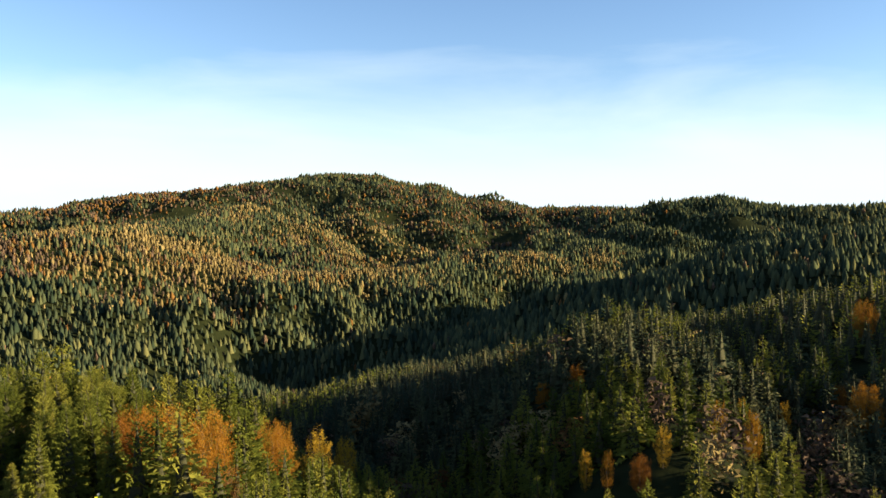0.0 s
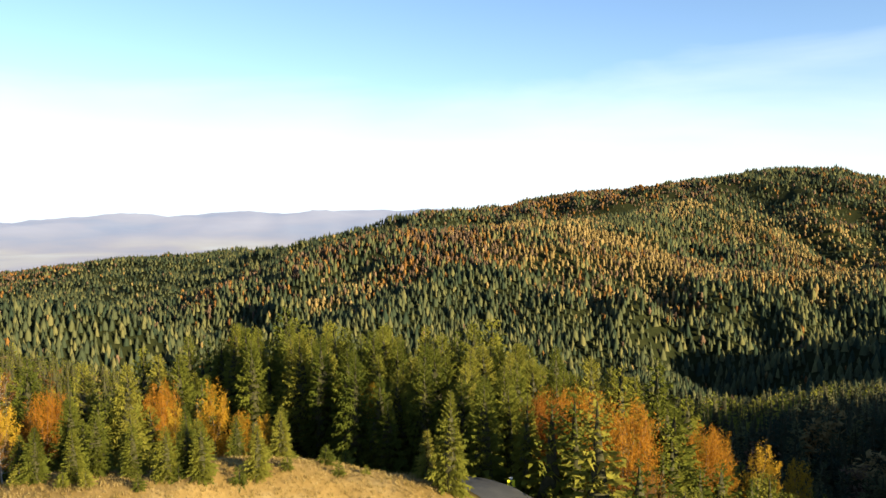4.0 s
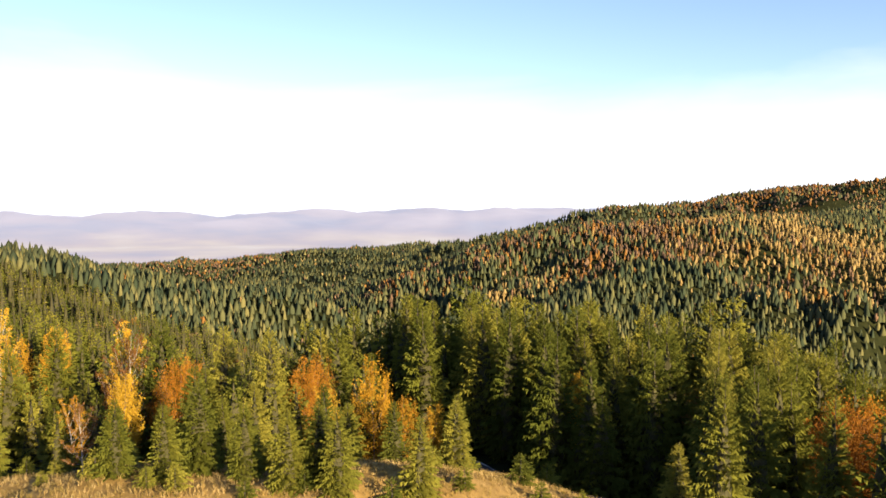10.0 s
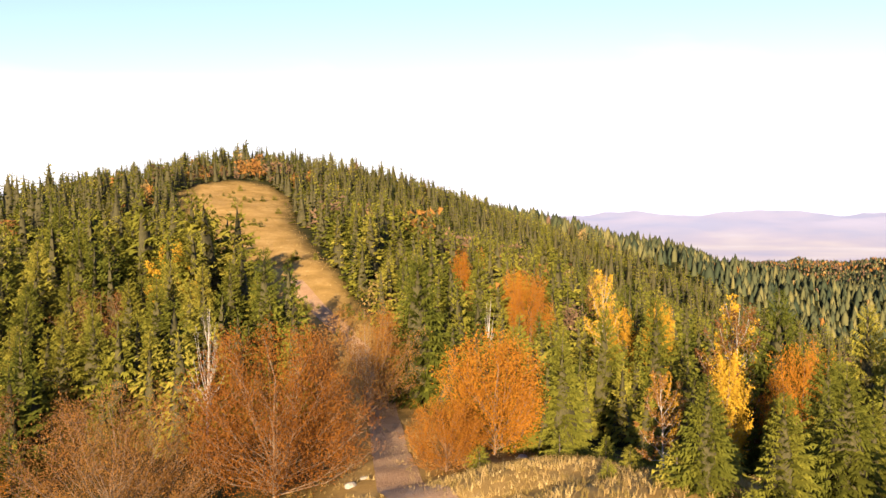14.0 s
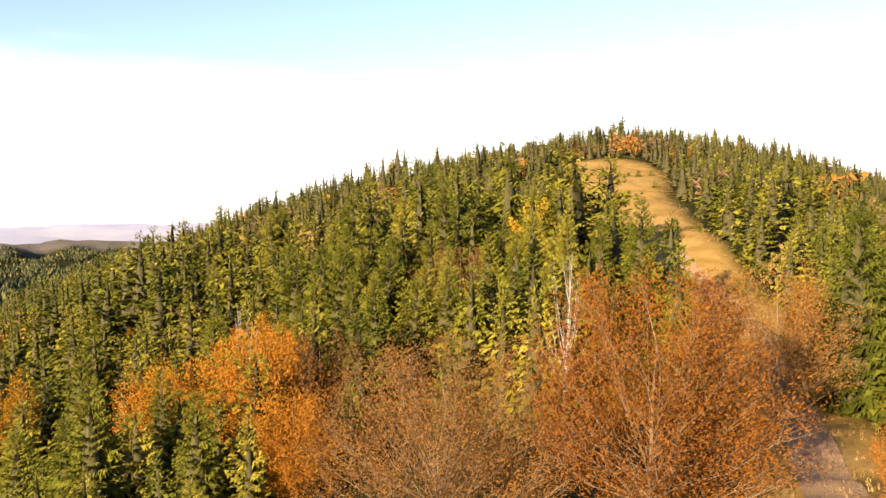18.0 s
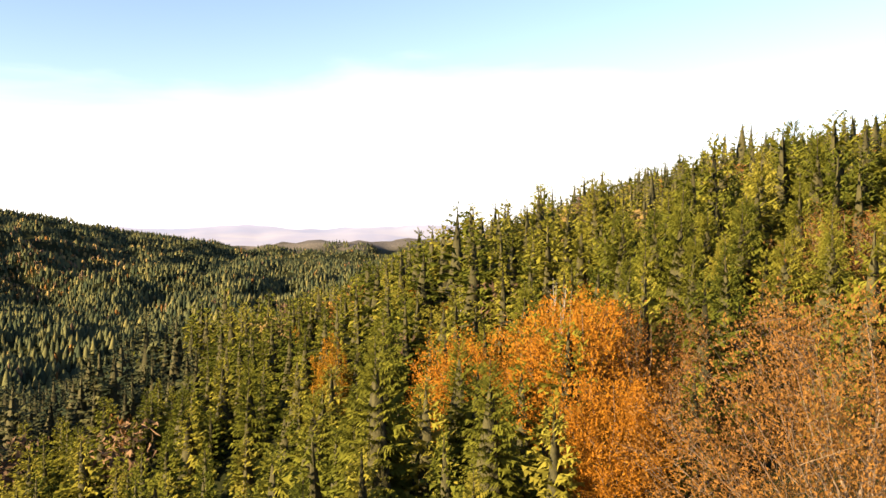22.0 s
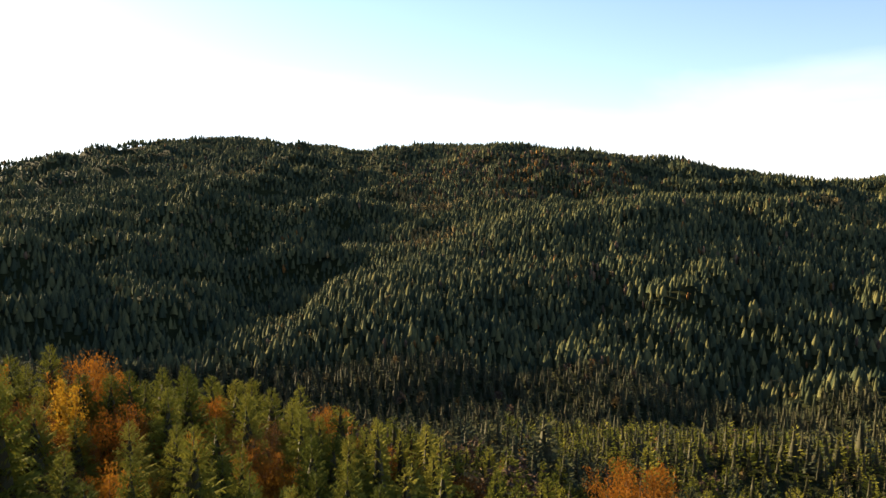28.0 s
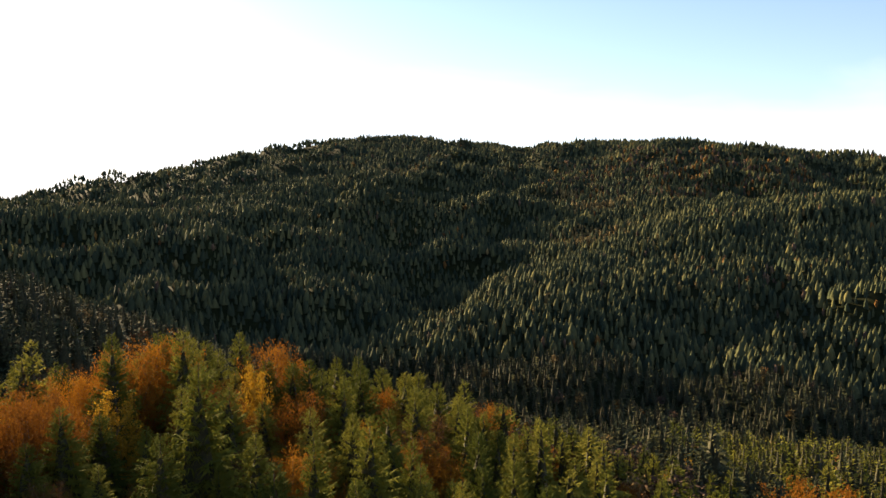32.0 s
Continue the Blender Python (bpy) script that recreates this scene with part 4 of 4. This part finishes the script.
def spray_tree(seed, whorls, ring, twigs, width, spread=0.25):
    """A far spruce of height 1: sprays round a narrow heart in the dark core colour."""
    v, f = spruce_crown(seed, 1.0, spread, whorls, ring, twigs, 0.03, width)
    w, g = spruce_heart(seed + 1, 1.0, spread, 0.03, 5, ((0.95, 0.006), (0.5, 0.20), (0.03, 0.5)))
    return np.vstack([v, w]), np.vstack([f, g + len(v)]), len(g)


stand_cones = [spray_tree(60 + s, 21, 8, 3, 0.36, 0.29) for s in range(6)]
near_cones = [spray_tree(70 + s, 15, 7, 2, 0.42, 0.30) for s in range(6)]
mid_cones = [spray_tree(90 + s, 12, 7, 0, 0.3, 0.32) for s in range(8)]
rest = np.array(rest)
planted("spruce_wood", stand_cones, np.column_stack([rest, land(rest[:, 0], rest[:, 1])]), stand_height(rest[:, 0], rest[:, 1]) * rng.uniform(0.7, 1.15, len(rest)), spruce_far, "green spruce stand behind the edge of the clearing", "forest", 900)
for k, mine in enumerate(others):
    mine = np.array(mine)
    name, mat, label, cat = (NAMES[2], NAMES[1], NAMES[3])[k]
    if len(mine):
        planted(name, near_rounds, np.column_stack([mine, land(mine[:, 0], mine[:, 1])]), rng.uniform(4.5, 8.5, len(mine)), mat, label, cat, 910 + k)
x, y = spots(125, 185, 4.6, 4)
wood(x, y, near_cones, near_rounds, 9.4, 400, 20)
x, y = spots(185, 430, 4.8, 3)
wood(x, y, mid_cones, mid_rounds, 8.2, 300, 20)
x, y = spots(430, 1150, 4.9, 2)
wood(x, y, half_cones, half_rounds, 8.0, 200, 16)
x, y = spots(1150, 2350, 7.4, 1)
wood(x, y, far_cones, far_rounds, 8.4, 100, 16, 1.2)


# ---- the road, its rail, posts and sign ----
def along(line, gap):
    """Even steps along a plan line: places and headings."""
    pts = [Vector((p[0], p[1], 0)) for p in line]
    out, carry = [], 0.0
    for p, q in zip(pts, pts[1:]):
        d = (q - p).length
        s = carry
        while s < d:
            out.append((p.lerp(q, s / d), (q - p).normalized()))
            s += gap
        carry = s - d
    return out


def ribbon(name, line, left, right, raise_by, mat):
    """A strip on the ground between two offsets from a line."""
    v, f = [], []
    for p, w in along(line, 1.5):
        n = Vector((-w.y, w.x, 0))
        zc = float(land(p.x, p.y))
        for o in (left, right):
            q = p + n * o
            v.append((q.x, q.y, max(zc, float(land(q.x, q.y))) + raise_by))
    for k in range(len(v) // 2 - 1):
        f.append((2 * k, 2 * k + 1, 2 * k + 3, 2 * k + 2))
    me = mesh_from(name, np.array(v), np.array(f))
    me.materials.append(mat)
    return new(name, me)


asphalt = patchy("asphalt", [(0.3, (0.035, 0.036, 0.04)), (0.7, (0.075, 0.075, 0.08))], 0.6, 12, 0.85)
line_paint = patchy("line_paint", [(0.3, (0.55, 0.55, 0.52)), (0.7, (0.8, 0.8, 0.78))], 2, 20, 0.7)
steel = patchy("galvanised_steel", [(0.3, (0.30, 0.31, 0.33)), (0.7, (0.48, 0.49, 0.5))], 2, 15, 0.45)
sign_yellow = patchy("sign_yellow", [(0.3, (0.75, 0.66, 0.02)), (0.7, (0.85, 0.76, 0.03))], 3, 20, 0.45)
black_paint = patchy("black_paint", [(0.3, (0.012, 0.012, 0.012)), (0.7, (0.03, 0.03, 0.03))], 3, 20, 0.5)
road = tagged(ribbon("road", ROAD, -3.0, 3.0, 0.10, asphalt), "narrow dark asphalt road in forest shade", "road", kind="structure")
for o in (-2.75, 2.75):
    stripe = ribbon("edge_line", ROAD, o - 0.08, o + 0.08, 0.106, line_paint)
    stripe.parent = road


def box(bm, x0, x1, y0, y1, z0, z1):
    vs = [bm.verts.new((x, y, z)) for z in (z0, z1) for x, y in ((x0, y0), (x1, y0), (x1, y1), (x0, y1))]
    for q in ((0, 3, 2, 1), (4, 5, 6, 7), (0, 1, 5, 4), (1, 2, 6, 5), (2, 3, 7, 6), (3, 0, 4, 7)):
        bm.faces.new([vs[k] for k in q])


def from_bm(name, bm, bevel=0.0):
    if bevel:
        bmesh.ops.bevel(bm, geom=bm.edges[:], offset=bevel, segments=1, affect="EDGES")
    me = bpy.data.meshes.new(name)
    bm.to_mesh(me)
    bm.free()
    return me


# guard rail on the far side
RAIL = [(-50, 64.8), (-38, 62.3), (-26.5, 59.8)]
rail = new("guard_rail")
v, f = [], []
for p, w in along(RAIL, 2.0):
    n = Vector((-w.y, w.x, 0))
    z = float(land(p.x, p.y))
    for h, o in ((0.45, 0.0), (0.52, -0.07), (0.60, 0.0), (0.68, -0.07), (0.76, 0.0)):
        q = p + n * o
        v.append((q.x, q.y, z + h))
for k in range(len(v) // 5 - 1):
    for r in range(4):
        f.append((5 * k + r, 5 * k + r + 1, 5 * k + r + 6, 5 * k + r + 5))
part("beam", mesh_from("beam", np.array(v), np.array(f)), steel, rail, "wavy galvanised beam")
bm = bmesh.new()
box(bm, -0.05, 0.05, -0.05, 0.05, -0.5, 0.72)
post_me = from_bm("post", bm, 0.01)
post_me.materials.append(steel)
for p, w in along(RAIL, 4.0):
    n = Vector((-w.y, w.x, 0))
    o = new("post", post_me)
    o.parent = rail
    o.location = (p.x + n.x * 0.06, p.y + n.y * 0.06, float(land(p.x, p.y)))
tagged(rail, "galvanised steel guard rail beside the forest road", "guard rail")

# yellow bend sign
sx_, sy_ = -22.6, 58.4
sz_ = float(land(sx_, sy_))
sign = new("road_sign")
sign.matrix_basis = pose(sx_, sy_, sz_, 0, 0, 30)
bm = bmesh.new()
bmesh.ops.create_cone(bm, cap_ends=True, segments=10, radius1=0.035, radius2=0.035, depth=2.9, matrix=Matrix.Translation((0, 0, 0.95)))
part("post", from_bm("post", bm), steel, sign)
bm = bmesh.new()
box(bm, -0.42, 0.42, -0.075, -0.045, 1.25, 2.05)
panel = part("panel", from_bm("panel", bm, 0.012), sign_yellow, sign, "bright yellow square panel")
bm = bmesh.new()
for x0, z0, x1, z1, x2, z2, x3, z3 in ((0.20, 1.90, 0.02, 1.90, -0.20, 1.65, 0.0, 1.65), (-0.20, 1.65, 0.02, 1.40, 0.20, 1.40, 0.0, 1.65)):
    q = [bm.verts.new((x, y, z)) for y in (-0.082, -0.078) for x, z in ((x0, z0), (x1, z1), (x2, z2), (x3, z3))]
    for k in ((0, 1, 2, 3), (7, 6, 5, 4), (0, 4, 5, 1), (1, 5, 6, 2), (2, 6, 7, 3), (3, 7, 4, 0)):
        bm.faces.new([q[i] for i in k])
part("chevron", from_bm("chevron", bm), black_paint, panel, "black bend chevron")
bm = bmesh.new()
bmesh.ops.create_cone(bm, cap_ends=True, segments=16, radius1=0.17, radius2=0.17, depth=0.03, matrix=pose(0, -0.05, 2.27, 90))
part("lamp_disc", from_bm("lamp_disc", bm), steel, sign, "small grey round disc")
tagged(sign, "yellow bend sign with black chevron on grey post", "road sign")

# white delineators along the verge
bm = bmesh.new()
box(bm, -0.06, 0.06, -0.05, 0.05, -0.2, 0.95)
body_me = from_bm("body", bm, 0.015)
body_me.materials.append(line_paint)
bm = bmesh.new()
box(bm, -0.066, 0.066, -0.056, 0.056, 0.66, 0.82)
band_me = from_bm("band", bm)
band_me.materials.append(black_paint)
for px, py in ((-25.0, 58.6), (-23.9, 58.2), (-20.5, 57.1), (-14.0, 54.9)):
    d = new("delineator")
    d.matrix_basis = pose(px, py, float(land(px, py)), 0, 0, -20)
    body = part("body", body_me, None, d)
    part("band", band_me, None, body, "black band")
    tagged(d, "white roadside delineator post with black band", "post", "delineators along the road")

# ---- the dirt track up to the pasture ----
dirt = patchy("dirt", [(0.3, (0.215, 0.122, 0.0644)), (0.5, (0.3, 0.186, 0.1)), (0.7, (0.372, 0.257, 0.157))], 0.5, 7, 0.95, 0.5)
TRACK = [(-58, 12), (-70, 10), (-83, 9), (-96, 8), (-107, 7), (-120, 4), (-134, -2), (-150, -9)]
tagged(ribbon("track", TRACK, -1.5, 1.5, 0.05, dirt), "trodden tan dirt track leading up the pasture", "path", kind="structure")

# ---- junipers and shrubs, stones, grass ----
juniper_me = []
for k in range(3):
    cv, cf = spruce_crown(700 + k, 1.5, 1.0, 12, 10, 5, 0.02, 0.40)
    me = mesh_from("foliage", np.array(cv), np.array(cf))
    me.materials.append(spruce_green)
    juniper_me.append(me)
stem_v, stem_f = [], []
tube(stem_v, stem_f, [Vector((0, 0, -0.2)), Vector((0.02, 0, 0.5)), Vector((0, 0, 1.2))], [0.05, 0.035, 0.01], 5)
stem_me = as_mesh("stem", stem_v, stem_f)
stem_me.materials.append(bark)


def juniper(x, y, size):
    b = new("juniper_bush")
    b.matrix_basis = pose(x, y, float(land(x, y)) - 0.05, 0, 0, rng.uniform(0, 360)) @ Matrix.Diagonal((size, size, size, 1))
    part("foliage", juniper_me[rng.randint(3)], None, b)
    part("stem", stem_me, None, b)
    tagged(b, "low bushy green juniper on the dry grass", "bush", "junipers on the clearing")


JUNIPERS = [(-38, 33), (-36, 38), (-34, 41), (-41, 29), (-44, 27), (-47, 24.5), (-49, 23), (-54, 21.5), (-57, 20), (-33, 44), (-47, 31), (-51, 31), (-40, 40), (-44, 44), (-58, 26), (-62, 22), (-60, 24), (-36, 44), (-62, 38), (-66, 31), (-68, 25), (-57, 43), (-70, 20), (-55, 48), (-47, 50), (-44, 52), (-50, 44), (-73, 16), (-64, 27), (-61, 33), (-40, 51), (-72, 24)]
for x, y in JUNIPERS:
    juniper(x + rng.uniform(-1, 1), y + rng.uniform(-1, 1), rng.uniform(0.7, 1.5))
for k in range(46):
    s = rng.uniform()
    i = int(s * (len(MEADOW) - 4)) + 3
    ax, ay, ar = MEADOW[min(i, len(MEADOW) - 1)]
    a1 = rng.uniform(0, 6.28)
    r = ar * rng.uniform(0.3, 1.15)
    juniper(ax + r * math.cos(a1), ay + r * math.sin(a1), rng.uniform(0.4, 1.3))
# a dark row of scrub across the top of the pasture
for k in range(13):
    juniper(-258 + rng.uniform(-4, 4), -62 + 2.6 * k, rng.uniform(0.7, 1.2))

rock = patchy("pale_rock", [(0.3, (0.176, 0.154, 0.127)), (0.7, (0.319, 0.292, 0.248))], 1.5, 10, 0.9)
for k in range(22):
    bm = bmesh.new()
    bmesh.ops.create_icosphere(bm, subdivisions=2, radius=1)
    for vert in bm.verts:
        vert.co *= 1 + 0.22 * noise.noise(vert.co * 1.3 + Vector((k * 7.1, 0, 0)))
        vert.co.z *= 0.55
    me = from_bm("stone", bm)
    me.materials.append(rock)
    a1, q = rng.uniform(0.4, 2.3), rng.uniform(0.72, 1.0)
    x, y = -42 - 37 * q * math.sin(a1), 14 + 38 * q * math.cos(a1)
    st = new("stone", me)
    size = rng.uniform(0.15, 0.5)
    st.matrix_basis = pose(x, y, float(land(x, y)) + size * 0.1, 0, 0, rng.uniform(0, 360)) @ Matrix.Diagonal((size, size * 0.8, size, 1))
    tagged(st, "pale weathered stone lying in dry grass", "stone", "stones on the clearing")

# dry grass in tussocks
straw = foliage("dry_grass", [(0.0, (0.146, 0.107, 0.0281)), (0.5, (0.258, 0.174, 0.0617)), (1.0, (0.348, 0.258, 0.112))], True, 0.5)
gx_ = np.concatenate([rng.uniform(-82, -5, 9000), rng.uniform(-300, -80, 22000), rng.uniform(-68, -24, 14000)])
gy_ = np.concatenate([rng.uniform(-26, 55, 9000), rng.uniform(-85, 25, 22000), rng.uniform(10, 50, 14000)])
keep = (in_clearing(gx_, gy_) > -0.05) | (in_meadow(gx_, gy_) > 0)
gx_, gy_ = gx_[keep], gy_[keep]
blades = []
for k in range(4):
    bv, bf = [], []
    for j in range(7):
        a1, lean = rng.uniform(0, 6.28), rng.uniform(0.2, 0.8)
        c = np.array((rng.uniform(-0.3, 0.3), rng.uniform(-0.3, 0.3), 0))
        w = np.array((-math.sin(a1), math.cos(a1), 0)) * 0.045
        t = c + np.array((math.cos(a1) * lean, math.sin(a1) * lean, rng.uniform(0.6, 1.1)))
        bv += [c - w, c + w, t]
        bf.append((3 * j, 3 * j + 1, 3 * j + 2))
    blades.append((np.array(bv), np.array(bf)))
planted("grass", blades, np.column_stack([gx_, gy_, land(gx_, gy_) + 0.28]), rng.uniform(0.18, 0.42, gx_.size), straw, "dry tan tussock grass on clearing and pasture", "grass", 950)
